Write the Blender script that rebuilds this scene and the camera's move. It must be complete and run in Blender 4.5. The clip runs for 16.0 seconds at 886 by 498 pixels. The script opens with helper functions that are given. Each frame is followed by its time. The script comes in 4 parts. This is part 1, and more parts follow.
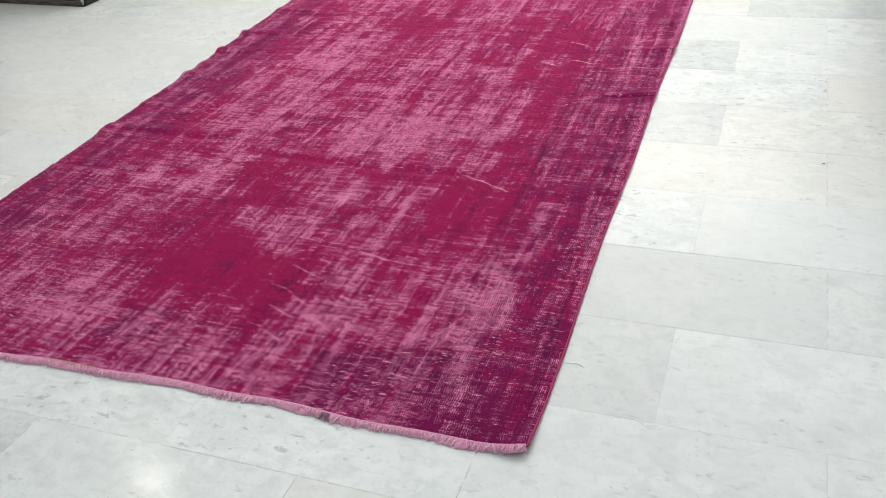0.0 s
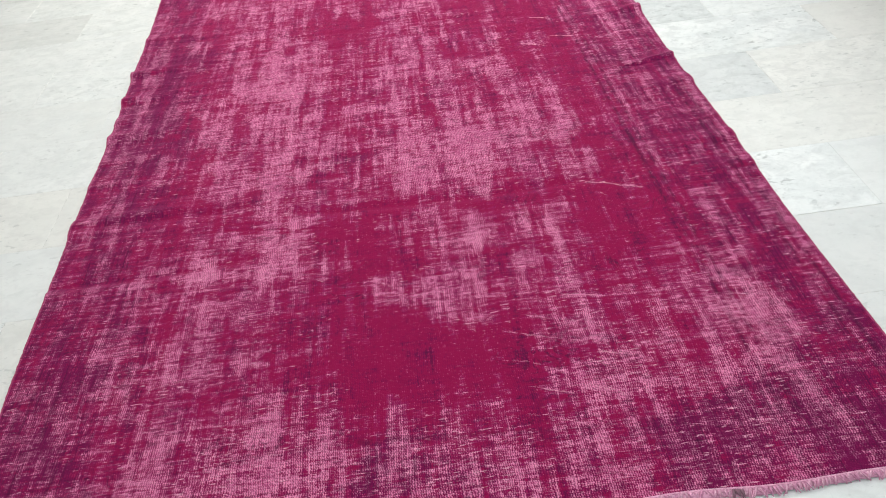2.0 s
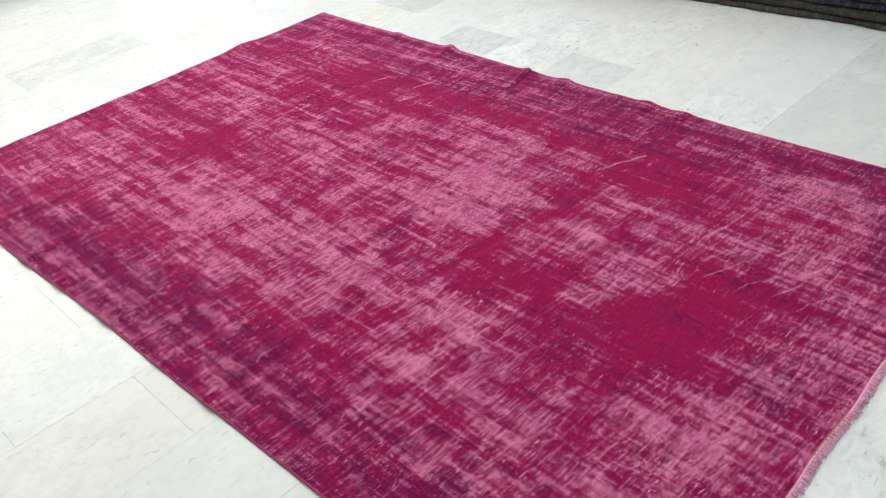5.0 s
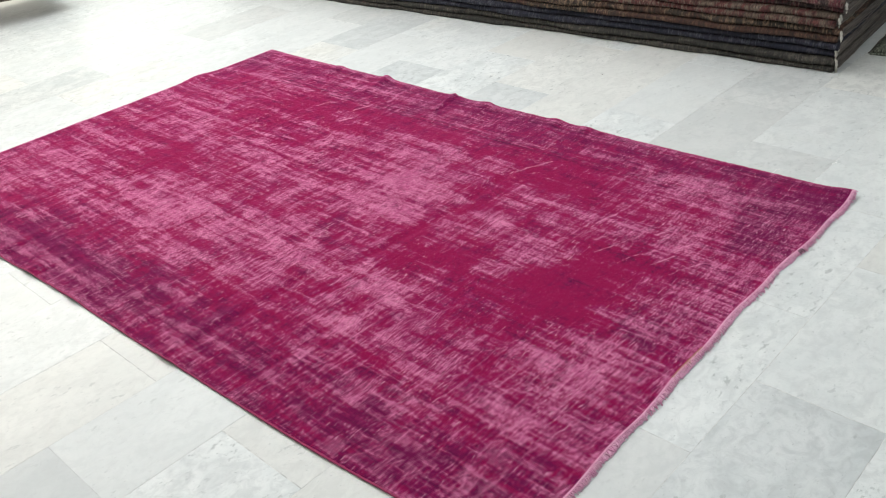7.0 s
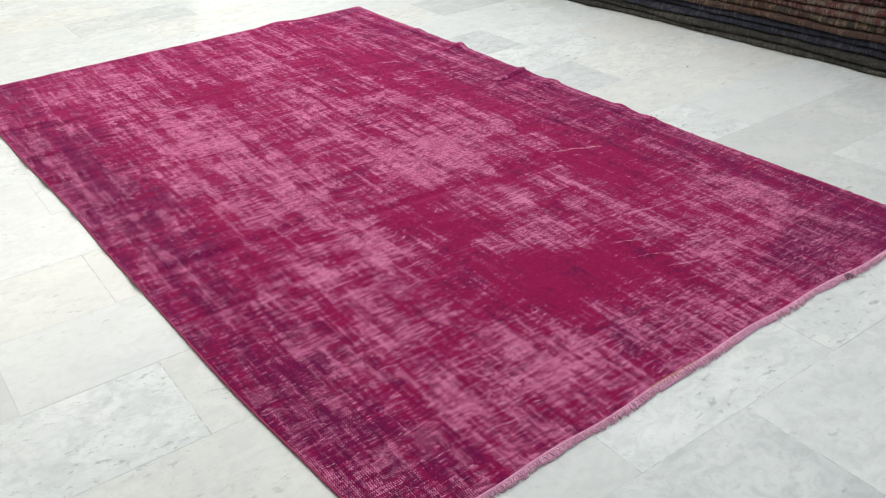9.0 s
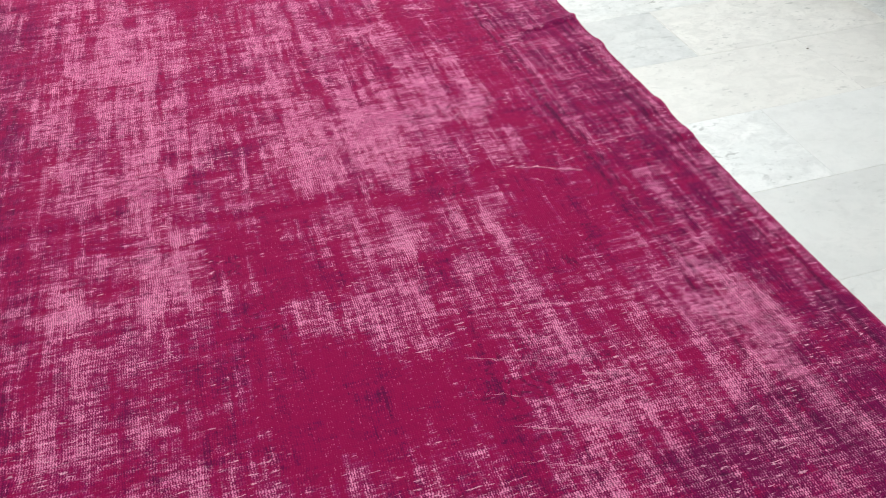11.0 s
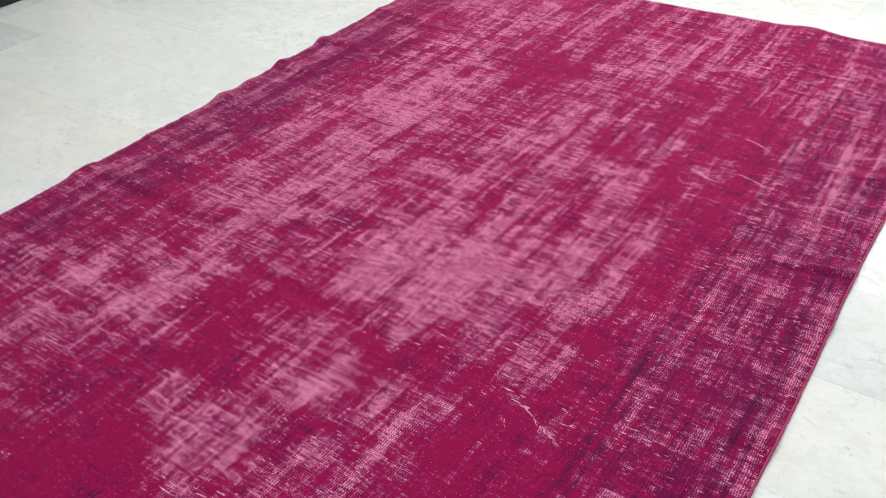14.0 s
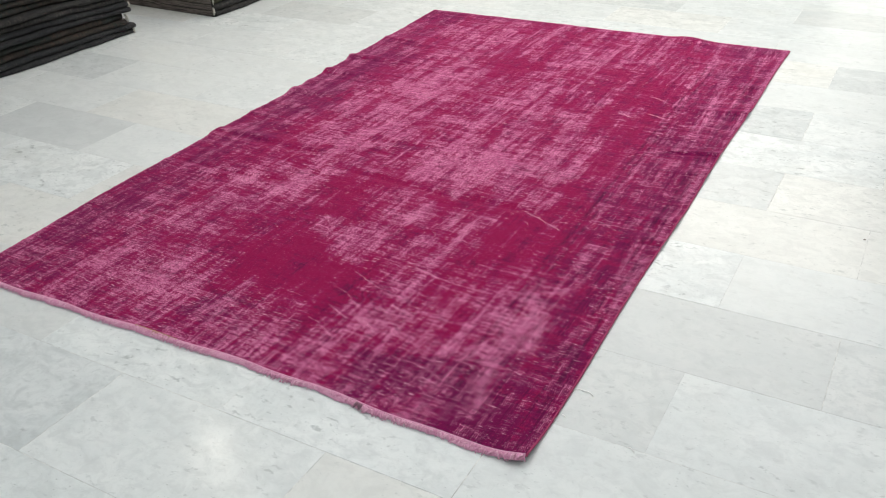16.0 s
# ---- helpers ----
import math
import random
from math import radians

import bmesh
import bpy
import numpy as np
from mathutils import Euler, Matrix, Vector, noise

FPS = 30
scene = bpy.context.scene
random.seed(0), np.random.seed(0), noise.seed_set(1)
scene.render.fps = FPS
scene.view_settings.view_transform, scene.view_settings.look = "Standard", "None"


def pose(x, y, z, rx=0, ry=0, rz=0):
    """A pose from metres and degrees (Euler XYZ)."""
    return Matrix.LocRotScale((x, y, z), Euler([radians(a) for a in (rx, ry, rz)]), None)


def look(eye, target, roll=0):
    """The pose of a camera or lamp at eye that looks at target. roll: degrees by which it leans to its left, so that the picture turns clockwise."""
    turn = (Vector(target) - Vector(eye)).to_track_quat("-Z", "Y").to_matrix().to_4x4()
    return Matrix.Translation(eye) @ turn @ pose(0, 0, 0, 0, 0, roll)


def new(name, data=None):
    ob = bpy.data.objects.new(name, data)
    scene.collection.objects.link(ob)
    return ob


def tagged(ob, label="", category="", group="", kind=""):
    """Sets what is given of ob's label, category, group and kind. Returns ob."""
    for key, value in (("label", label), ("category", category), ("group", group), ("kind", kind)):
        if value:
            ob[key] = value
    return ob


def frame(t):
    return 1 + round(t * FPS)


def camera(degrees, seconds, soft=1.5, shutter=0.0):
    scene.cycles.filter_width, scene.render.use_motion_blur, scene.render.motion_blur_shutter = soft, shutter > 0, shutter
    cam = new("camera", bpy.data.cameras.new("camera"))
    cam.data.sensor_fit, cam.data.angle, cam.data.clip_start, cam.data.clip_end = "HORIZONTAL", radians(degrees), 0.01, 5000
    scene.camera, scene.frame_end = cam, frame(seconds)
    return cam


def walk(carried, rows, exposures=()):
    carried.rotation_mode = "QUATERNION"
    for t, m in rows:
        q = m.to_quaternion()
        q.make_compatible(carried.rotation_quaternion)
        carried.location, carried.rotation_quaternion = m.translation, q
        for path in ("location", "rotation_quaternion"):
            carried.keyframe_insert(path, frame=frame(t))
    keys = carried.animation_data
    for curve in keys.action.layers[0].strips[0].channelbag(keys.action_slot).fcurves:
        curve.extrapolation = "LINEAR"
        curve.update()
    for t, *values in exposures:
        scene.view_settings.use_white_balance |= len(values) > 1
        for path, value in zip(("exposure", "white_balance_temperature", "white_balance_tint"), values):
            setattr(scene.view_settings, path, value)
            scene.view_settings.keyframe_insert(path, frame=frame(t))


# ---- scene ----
import itertools

cam = camera(53.4, 16.0, soft=1.1)
PATH = [
    (0, (1.232, -2.235, 1.225), (0.572, -0.673, 0.165), -5.5),
    (0.5, (0.925, -2.215, 1.255), (0.396, -0.628, 0.158), -3.8),
    (1, (0.645, -2.106, 1.239), (0.231, -0.496, 0.127), -5.4),
    (1.5, (0.36, -2.027, 1.277), (0.143, -0.395, 0.141), -6.8),
    (2, (0.0, -2.041, 1.294), (0.007, -0.421, 0.121), -7.6),
    (2.5, (-0.29, -1.936, 1.28), (-0.021, -0.336, 0.111), -8.7),
    (3, (-0.592, -1.788, 1.335), (-0.073, -0.224, 0.203), -9.5),
    (3.5, (-0.929, -1.738, 1.367), (-0.176, -0.255, 0.256), -8.2),
    (4, (-1.18, -1.647, 1.402), (-0.265, -0.272, 0.275), -8.2),
    (4.2, (-1.259, -1.559, 1.419), (-0.3, -0.238, 0.263), -8.7),
    (6.3, (-1.757, -1.606, 1.465), (-0.642, -0.347, 0.382), -7.6),
    (6.5, (-1.746, -1.725, 1.462), (-0.623, -0.461, 0.394), -7.4),
    (7, (-1.805, -1.933, 1.461), (-0.621, -0.696, 0.428), -6.4),
    (7.5, (-1.89, -2.062, 1.473), (-0.706, -0.796, 0.475), -5.3),
    (8, (-1.876, -2.122, 1.409), (-0.71, -0.783, 0.489), -3.9),
    (8.2, (-1.824, -2.137, 1.37), (-0.675, -0.776, 0.461), -3.5),
    (10.3, (-0.65, -1.836, 1.176), (-0.108, -0.349, -0.046), -3.1),
    (10.5, (-0.518, -1.809, 1.191), (-0.029, -0.301, -0.029), -3.0),
    (11, (-0.199, -1.673, 1.185), (0.19, -0.176, -0.083), -2.9),
    (11.5, (0.109, -1.559, 1.199), (0.323, -0.075, -0.125), -3.7),
    (12, (0.469, -1.468, 1.231), (0.371, 0.045, -0.072), -4.0),
    (12.5, (0.72, -1.301, 1.21), (0.377, 0.213, -0.051), -1.8),
    (13, (0.894, -1.145, 1.247), (0.189, 0.271, 0.024), -2.3),
    (13.5, (1.0, -1.042, 1.194), (0.043, 0.225, -0.022), -2.9),
    (14, (1.024, -1.069, 1.187), (0.06, 0.247, 0.031), -2.5),
    (14.5, (1.061, -1.276, 1.167), (0.185, 0.145, 0.066), -2.4),
    (15, (1.156, -1.65, 1.191), (0.312, -0.213, 0.085), -1.5),
    (15.5, (1.327, -2.004, 1.25), (0.436, -0.596, 0.144), -1.9),
    (16, (1.439, -2.374, 1.348), (0.572, -0.876, 0.346), -2.1),
]
# the automatic exposure of the clip's camera
EXPOSURES = [
    (0, -0.10), (0.5, -0.09), (1, 0.11), (1.5, 0.03), (2.5, -0.03), (3, -0.07), (3.5, -0.23), (4.2, -0.10), (6.3, -0.02), (8.2, -0.11), (10.3, 0.02),
    (11, 0.06), (11.5, 0.10), (12, -0.28), (12.5, -0.14), (13, -0.13), (14, -0.10), (14.5, -0.13), (15, -0.18), (15.5, 0.01), (16, -0.14)]
walk(cam, [(t, look(eye, target, roll)) for t, eye, target, roll in PATH], EXPOSURES)

# ---- light: one ceiling spot, added fills, cool in front and warm at the back ----
world = bpy.data.worlds.new("world")
scene.world = world
world.use_nodes = True
world.node_tree.nodes["Background"].inputs[0].default_value = (0.9, 0.95, 1.0, 1)
world.node_tree.nodes["Background"].inputs[1].default_value = 0.02
COOL, WARM = (0.86, 0.955, 1.0), (1.0, 0.938, 0.83)


def spot_and_fill(name, x, y, power, size, colour, z=2.97):
    data = bpy.data.lights.new(name, "AREA")
    data.shape, data.size, data.energy, data.color = "DISK", size, power, colour
    ob = new(name, data)
    ob.matrix_world = pose(x, y, z)
    return ob


# the 0.07 m spot shows by its glare; the other discs are added fill
for lx, ly, power, size, colour in (
    (0.55, 1.6, 122, 5.6, (0.965, 0.985, 1.0)), (-2.3, 0.82, 6, 0.07, WARM), (2.4, 3.6, 50, 3.4, COOL), (-0.4, 5.3, 138, 4.0, WARM),
    (-2.6, -2.6, 6, 0.5, COOL), (2.8, -2.9, 5, 0.5, COOL), (0.0, -3.6, 30, 1.0, COOL)):
    spot_and_fill("spot_and_fill", lx, ly, power, size, colour)


# ---- materials ----
def material(name, rough=0.6, metal=0.0):
    m = bpy.data.materials.new(name)
    m.use_nodes = True
    nodes, links = m.node_tree.nodes, m.node_tree.links
    bsdf = nodes["Principled BSDF"]
    bsdf.inputs["Roughness"].default_value, bsdf.inputs["Metallic"].default_value = rough, metal
    return m, nodes, links, bsdf


class Graph:
    """Short ways to lay out nodes."""

    def __init__(self, name, rough=0.6, metal=0.0):
        self.m, self.nodes, self.links, self.bsdf = material(name, rough, metal)

    def node(self, kind, **ins):
        n = self.nodes.new(kind)
        for key, value in ins.items():
            self.put(n.inputs[key.replace("_", " ")], value)
        return n

    def put(self, socket, value):
        if isinstance(value, bpy.types.NodeSocket):
            self.links.new(value, socket)
        else:
            socket.default_value = value

    def coords(self, scale=(1, 1, 1), kind="Object", shift=None, turn=0.0):
        n = self.node("ShaderNodeMapping")
        self.links.new(self.node("ShaderNodeTexCoord").outputs[kind], n.inputs["Vector"])
        n.inputs["Scale"].default_value = scale
        n.inputs["Rotation"].default_value = (0, 0, turn)
        if shift is not None:
            self.put(n.inputs["Location"], shift)
        return n.outputs[0]

    def noise(self, scale, vector=None, detail=3.0, rough=0.55, distort=0.0):
        n = self.node("ShaderNodeTexNoise", Scale=scale, Detail=detail, Roughness=rough, Distortion=distort)
        if vector is not None:
            self.links.new(vector, n.inputs["Vector"])
        return n.outputs["Fac"]

    def math(self, op, a, b=0.0, c=0.0, clamp=False):
        n = self.nodes.new("ShaderNodeMath")
        n.operation, n.use_clamp = op, clamp
        for s, v in zip(n.inputs, (a, b, c)):
            self.put(s, v)
        return n.outputs[0]

    def span(self, value, lo, hi, to_lo=0.0, to_hi=1.0, smooth=True):
        n = self.nodes.new("ShaderNodeMapRange")
        n.interpolation_type = "SMOOTHSTEP" if smooth else "LINEAR"
        for s, v in zip(n.inputs, (value, lo, hi, to_lo, to_hi)):
            self.put(s, v)
        return n.outputs[0]

    def mix(self, fac, a, b, blend="MIX"):
        n = self.nodes.new("ShaderNodeMix")
        n.data_type, n.blend_type = "RGBA", blend
        for s, v in zip((n.inputs[0], n.inputs[6], n.inputs[7]), (fac, a, b)):
            self.put(s, (*v, 1) if isinstance(v, tuple) and len(v) == 3 else v)
        return n.outputs[2]

    def attr(self, name):
        n = self.nodes.new("ShaderNodeAttribute")
        n.attribute_name = name
        return n.outputs["Fac"]

    def random(self):
        return self.nodes.new("ShaderNodeObjectInfo").outputs["Random"]

    def done(self, colour=None, bump=None, strength=0.3, distance=0.002, rough=None):
        if colour is not None:
            self.put(self.bsdf.inputs["Base Color"], (*colour, 1) if isinstance(colour, tuple) else colour)
        if rough is not None:
            self.put(self.bsdf.inputs["Roughness"], rough)
        if bump is not None:
            b = self.node("ShaderNodeBump", Strength=strength, Distance=distance, Height=bump)
            self.links.new(b.outputs[0], self.bsdf.inputs["Normal"])
        return self.m


def marble(name, base, vein, cream=0.0):
    """Polished marble: mottled grey clouds at four sizes, dark flecks in clusters and small pale crystals."""
    g = Graph(name, 0.25)
    rnd = g.random()
    shift = g.node("ShaderNodeCombineXYZ", X=g.math("MULTIPLY", rnd, 37.0), Y=g.math("MULTIPLY", rnd, 91.0), Z=g.math("MULTIPLY", rnd, 53.0)).outputs[0]
    v = g.coords((1, 1, 1), "Object", shift)
    slant = g.coords((1.0, 1.5, 1.0), "Object", shift, 0.6)
    cloud = g.noise(4.5, slant, 4.0, 0.55, 0.7)
    mid = g.noise(14.0, slant, 5.0, 0.62, 0.9)
    small = g.noise(40.0, v, 4.0, 0.62, 0.8)
    grain = g.noise(150.0, v, 2.0, 0.6)
    flecks = g.noise(30.0, g.coords((1.0, 1.8, 1.0), "Object", shift, 0.5), 4.0, 0.62, 0.3)
    cluster = g.span(g.noise(5.0, v, 2.0), 0.40, 0.62)
    deep = tuple(0.82 * x for x in vein)
    c = g.mix(g.span(cloud, 0.32, 0.68), base, vein)
    c = g.mix(g.math("MULTIPLY", g.span(mid, 0.42, 0.68), 0.60), c, deep)
    c = g.mix(g.math("MULTIPLY", g.span(small, 0.48, 0.70), 0.44), c, deep)
    c = g.mix(g.math("MULTIPLY", g.span(small, 0.46, 0.30), 0.25), c, tuple(min(0.9, 1.05 * x) for x in base))
    c = g.mix(g.math("MULTIPLY", g.span(grain, 0.45, 0.75), 0.12), c, deep)
    c = g.mix(g.math("MULTIPLY", g.math("MULTIPLY", g.span(flecks, 0.585, 0.68), cluster), 0.66), c, (0.34, 0.37, 0.365))
    c = g.mix(g.math("MULTIPLY", g.span(g.noise(85.0, slant, 2.0, 0.6), 0.67, 0.74), 0.52), c, (0.36, 0.385, 0.38))
    c = g.mix(g.math("MULTIPLY", g.span(g.noise(2.3, v, 3.0), 0.56, 0.75), cream), c, (0.76, 0.70, 0.55))
    c = g.mix(g.math("MULTIPLY", rnd, 0.65), c, tuple(0.87 * x for x in base))
    scratch = g.noise(90.0, g.coords((0.15, 1.6, 1), "Object", shift), 3.0)
    rough = g.math("ADD", 0.13, g.math("MULTIPLY", g.noise(9.0, v, 3.0), 0.15))
    g.bsdf.inputs["Specular IOR Level"].default_value = 0.32
    return g.done(c, g.math("ADD", g.math("MULTIPLY", g.noise(4.0, v, 1.0), 0.6), g.math("MULTIPLY", scratch, 0.05)), 0.05, 0.002, rough)


MARBLE = marble("white_marble", (0.835, 0.860, 0.848), (0.730, 0.765, 0.760), 0.12)
MARBLE_GREY = marble("grey_marble", (0.745, 0.770, 0.765), (0.625, 0.660, 0.66), 0.0)
MARBLE_SMOKE = marble("smoky_marble", (0.77, 0.785, 0.77), (0.66, 0.695, 0.69), 0.0)
MARBLE_CREAM = marble("cream_marble", (0.838, 0.845, 0.812), (0.750, 0.765, 0.740), 0.14)


def grout():
    g = Graph("grout", 0.8)
    n = g.noise(35.0, g.coords(), 4.0)
    return g.done(g.mix(g.span(n, 0.3, 0.7), (0.46, 0.47, 0.455), (0.80, 0.80, 0.77)), n, 0.3, 0.001)


GROUT = grout()


def plaster(name, colour):
    g = Graph(name, 0.85)
    n = g.noise(3.0, g.coords(), 4.0)
    return g.done(g.mix(n, colour, tuple(0.92 * x for x in colour)), g.noise(60.0, g.coords(), 3.0), 0.15, 0.002)


WALL = plaster("wall_plaster", (0.72, 0.71, 0.68))
CEILING = plaster("ceiling_paint", (0.82, 0.82, 0.80))


def pile(name, a, b, c, stripe=26.0):
    """The dyed pile of a folded rug: blotches and motifs of its pattern that run over the fold."""
    g = Graph(name, 0.95)
    rnd = g.random()
    shift = g.node("ShaderNodeCombineXYZ", X=g.math("MULTIPLY", rnd, 40.0), Y=g.math("MULTIPLY", rnd, 17.0)).outputs[0]
    n0 = g.noise(2.4, g.coords((1.0, 0.3, 0.3), "Object", shift), 3.0)
    n1 = g.noise(stripe, g.coords((0.85, 0.22, 0.22), "Object", shift), 4.0, 0.62, 0.15)
    n2 = g.noise(stripe * 3.4, g.coords((1.0, 0.28, 0.28), "Object", shift), 3.0, 0.7, 0.1)
    n3 = g.noise(260.0, g.coords((1.0, 0.35, 0.35), "Object", shift), 2.0)
    dark = tuple(0.4 * x for x in b)
    col = g.mix(g.span(g.math("ADD", n1, g.math("MULTIPLY", g.math("SUBTRACT", n0, 0.5), 1.2)), 0.45, 0.55), a, b)
    hooks = g.span(g.math("ABSOLUTE", g.math("SUBTRACT", g.noise(stripe * 1.5, g.coords((0.8, 0.6, 0.6), "Object", shift), 2.0, 0.6, 0.8), 0.5)), 0.035, 0.008)
    col = g.mix(g.math("MULTIPLY", hooks, g.span(n0, 0.42, 0.60, 0.05, 0.45)), col, tuple(1.2 * x for x in c))
    col = g.mix(g.math("MULTIPLY", g.math("MULTIPLY", g.span(n2, 0.52, 0.60), g.span(n0, 0.35, 0.55, 0.25, 1.0)), 0.9), col, tuple(1.2 * x for x in c))
    col = g.mix(g.math("MULTIPLY", g.span(n2, 0.47, 0.38), 0.8), col, dark)
    col = g.mix(g.span(n3, 0.25, 0.75, 0.15, 0.75), col, (0.012, 0.011, 0.011))
    return g.done(col, g.math("ADD", n3, g.math("MULTIPLY", n2, 0.5)), 0.7, 0.004)


def fibre(name, colour, other):
    g = Graph(name, 0.95)
    n = g.noise(180.0, g.coords(), 3.0)
    return g.done(g.mix(n, colour, other), n, 0.5, 0.002)


WOOL_WHITE = fibre("undyed_wool", (0.66, 0.63, 0.57), (0.42, 0.39, 0.35))
WOOL_GREY = fibre("grey_wool", (0.26, 0.22, 0.195), (0.12, 0.10, 0.09))


def fringe_wool():
    """Dyed warp ends, each tuft a little lighter or redder than the next."""
    g = Graph("pink_fringe", 0.95)
    n = g.noise(220.0, g.coords(), 3.0)
    each = g.nodes.new("ShaderNodeNewGeometry").outputs["Random Per Island"]
    c = g.mix(each, (0.90, 0.54, 0.68), (0.76, 0.33, 0.52))
    return g.done(g.mix(g.span(n, 0.40, 0.70, 0.0, 0.5), c, (0.58, 0.17, 0.33)), n, 0.6, 0.002)


FRINGE_PINK = fringe_wool()
THREAD_WHITE = Graph("white_thread", 0.8).done((0.96, 0.96, 0.94))
FRINGE_OLIVE = fibre("olive_fringe", (0.42, 0.30, 0.12), (0.5, 0.16, 0.2))
FRINGE_DARK = fibre("dark_fringe", (0.22, 0.16, 0.18), (0.34, 0.12, 0.20))
SELVEDGE = fibre("crimson_selvedge", (0.30, 0.018, 0.085), (0.44, 0.07, 0.17))


def wood(name, dark, light, rough):
    g = Graph(name, rough)
    grain = g.noise(30.0, g.coords((0.15, 1.0, 1.0)), 4.0, 0.6, 0.5)
    return g.done(g.mix(g.span(grain, 0.3, 0.7), dark, light), grain, 0.2, 0.002)


def backing():
    """The cut end of a folded rug: thin greyish-beige layers."""
    g = Graph("rug_backing", 0.95)
    layers = g.noise(1.0, g.coords((9, 9, 260)), 3.0, 0.6)
    fuzz = g.noise(160.0, g.coords(), 3.0)
    c = g.mix(g.span(layers, 0.36, 0.62), (0.060, 0.050, 0.048), (0.235, 0.195, 0.175))
    return g.done(g.mix(g.math("MULTIPLY", fuzz, 0.5), c, (0.05, 0.045, 0.04)), g.math("ADD", layers, fuzz), 0.6, 0.004)


BACKING = backing()


WOOD = wood("brown_wood", (0.035, 0.014, 0.009), (0.085, 0.034, 0.020), 0.4)
WOOD_DARK = wood("dark_wood", (0.006, 0.005, 0.005), (0.016, 0.010, 0.008), 0.16)


def rug_wool():
    """Overdyed wool: worn places are pale pink with bare threads, kept pile is crimson, the borders purple."""
    g = Graph("overdyed_wool", 0.92)
    # the first map holds wear and also the creases' painted shade
    wear_and_shade, border, line = g.attr("wear_and_shade"), g.attr("border"), g.attr("line")
    plain = g.coords()
    axes = g.node("ShaderNodeSeparateXYZ", Vector=plain).outputs
    warp = g.noise(1.0, g.coords((30, 3.0, 1)), 4.0, 0.66, 0.35)
    weft = g.noise(1.0, g.coords((4.8, 40, 1)), 4.0, 0.66, 0.35)
    blot = g.noise(11.0, plain, 5.0, 0.70, 0.5)
    fine = g.noise(1.0, g.coords((150, 90, 1)), 1.5, 0.6)
    rows = g.noise(1.0, g.coords((260, 20, 1)), 0.5, 0.5)
    picks = g.noise(1.0, g.coords((24, 260, 1), shift=(4, 1, 0)), 0.5, 0.5)
    knots = g.noise(1.0, g.coords((45, 320, 1)), 0.5, 0.5)
    long_warp = g.noise(1.0, g.coords((15, 0.7, 1), shift=(1, 6, 0)), 3.0, 0.6)
    long_weft = g.noise(1.0, g.coords((0.9, 17, 1), shift=(5, 5, 0)), 3.0, 0.6)

    def add(*terms):
        total = None
        for value, weight in terms:
            term = g.math("MULTIPLY", g.math("SUBTRACT", value, 0.5), weight)
            total = term if total is None else g.math("ADD", total, term)
        return total

    # the regular weave: staggered knots in rows, each dyed or worn by chance
    sway = g.math("ADD", g.math("MULTIPLY", g.noise(6.0, plain, 2.0), 0.03), g.math("MULTIPLY", g.noise(55.0, plain, 2.0), 0.0045))
    across = g.math("MULTIPLY", g.math("ADD", axes[0], sway), 1 / 0.0046)
    along = g.math("MULTIPLY", g.math("ADD", axes[1], sway), 1 / 0.0040)
    row = g.math("FLOOR", along)
    across = g.math("ADD", across, g.math("MULTIPLY", g.math("MODULO", row, 2.0), 0.22))
    chance = g.node("ShaderNodeTexWhiteNoise", Vector=g.node("ShaderNodeCombineXYZ", X=g.math("FLOOR", across), Y=row).outputs[0]).outputs["Value"]
    waves = [g.math("COSINE", g.math("MULTIPLY", g.math("SUBTRACT", g.math("FRACT", a), 0.5), 2 * math.pi)) for a in (across, along)]
    cloth = g.math("ADD", 0.5, g.math("ADD", g.math("MULTIPLY", waves[0], 0.36), g.math("MULTIPLY", waves[1], 0.16)))
    thread = add((fine, 0.55), (rows, 0.55), (picks, 0.6), (cloth, 0.60), (chance, 0.55))
    warp_f = g.noise(1.0, g.coords((75, 6.5, 1), shift=(3, 3, 0)), 3.0, 0.6, 0.2)
    weft_f = g.noise(1.0, g.coords((11, 95, 1), shift=(1, 2, 0)), 3.0, 0.6, 0.2)
    north = g.span(axes[1], -0.4, 0.6, 1.0, 1.25)
    # short strokes along the weft and small tufts, where single rows are worn or kept
    strokes = g.noise(1.0, g.coords((20, 150, 1), shift=(7, 7, 0)), 2.5, 0.65, 0.25)
    tufty = g.noise(42.0, g.coords((0.8, 1.25, 1), shift=(5, 1, 0)), 3.0, 0.68, 0.5)
    streak = g.math("MULTIPLY", add((warp, 1.7), (long_warp, 1.65)), north)
    level = g.math("ADD", g.math("ADD", wear_and_shade, streak), add((weft, 1.2), (blot, 1.2), (long_weft, 0.7), (warp_f, 1.45), (weft_f, 1.25), (strokes, 0.75), (tufty, 1.0)))
    cover = g.span(level, 0.17, 0.92, 0.0, 1.0, False)
    pale = g.span(g.math("ADD", cover, thread), 0.33, 0.79)
    deep = g.span(level, 0.25, -0.12)
    warp_b = g.noise(1.0, g.coords((36, 3.6, 1), shift=(7, 3, 0)), 4.0, 0.68, 0.3)
    weft_b = g.noise(1.0, g.coords((7.0, 52, 1), shift=(2, 8, 0)), 4.0, 0.68, 0.3)
    blot_b = g.noise(15.0, g.coords((1, 1, 1), shift=(3, 5, 0)), 4.0, 0.68, 0.4)
    shade = g.math("ADD", border, add((warp_b, 2.0), (weft_b, 1.9), (blot_b, 1.7), (long_warp, -1.3), (long_weft, -1.0)))
    purple = g.span(g.math("ADD", shade, g.math("MULTIPLY", thread, -1.1)), 0.30, 0.95)
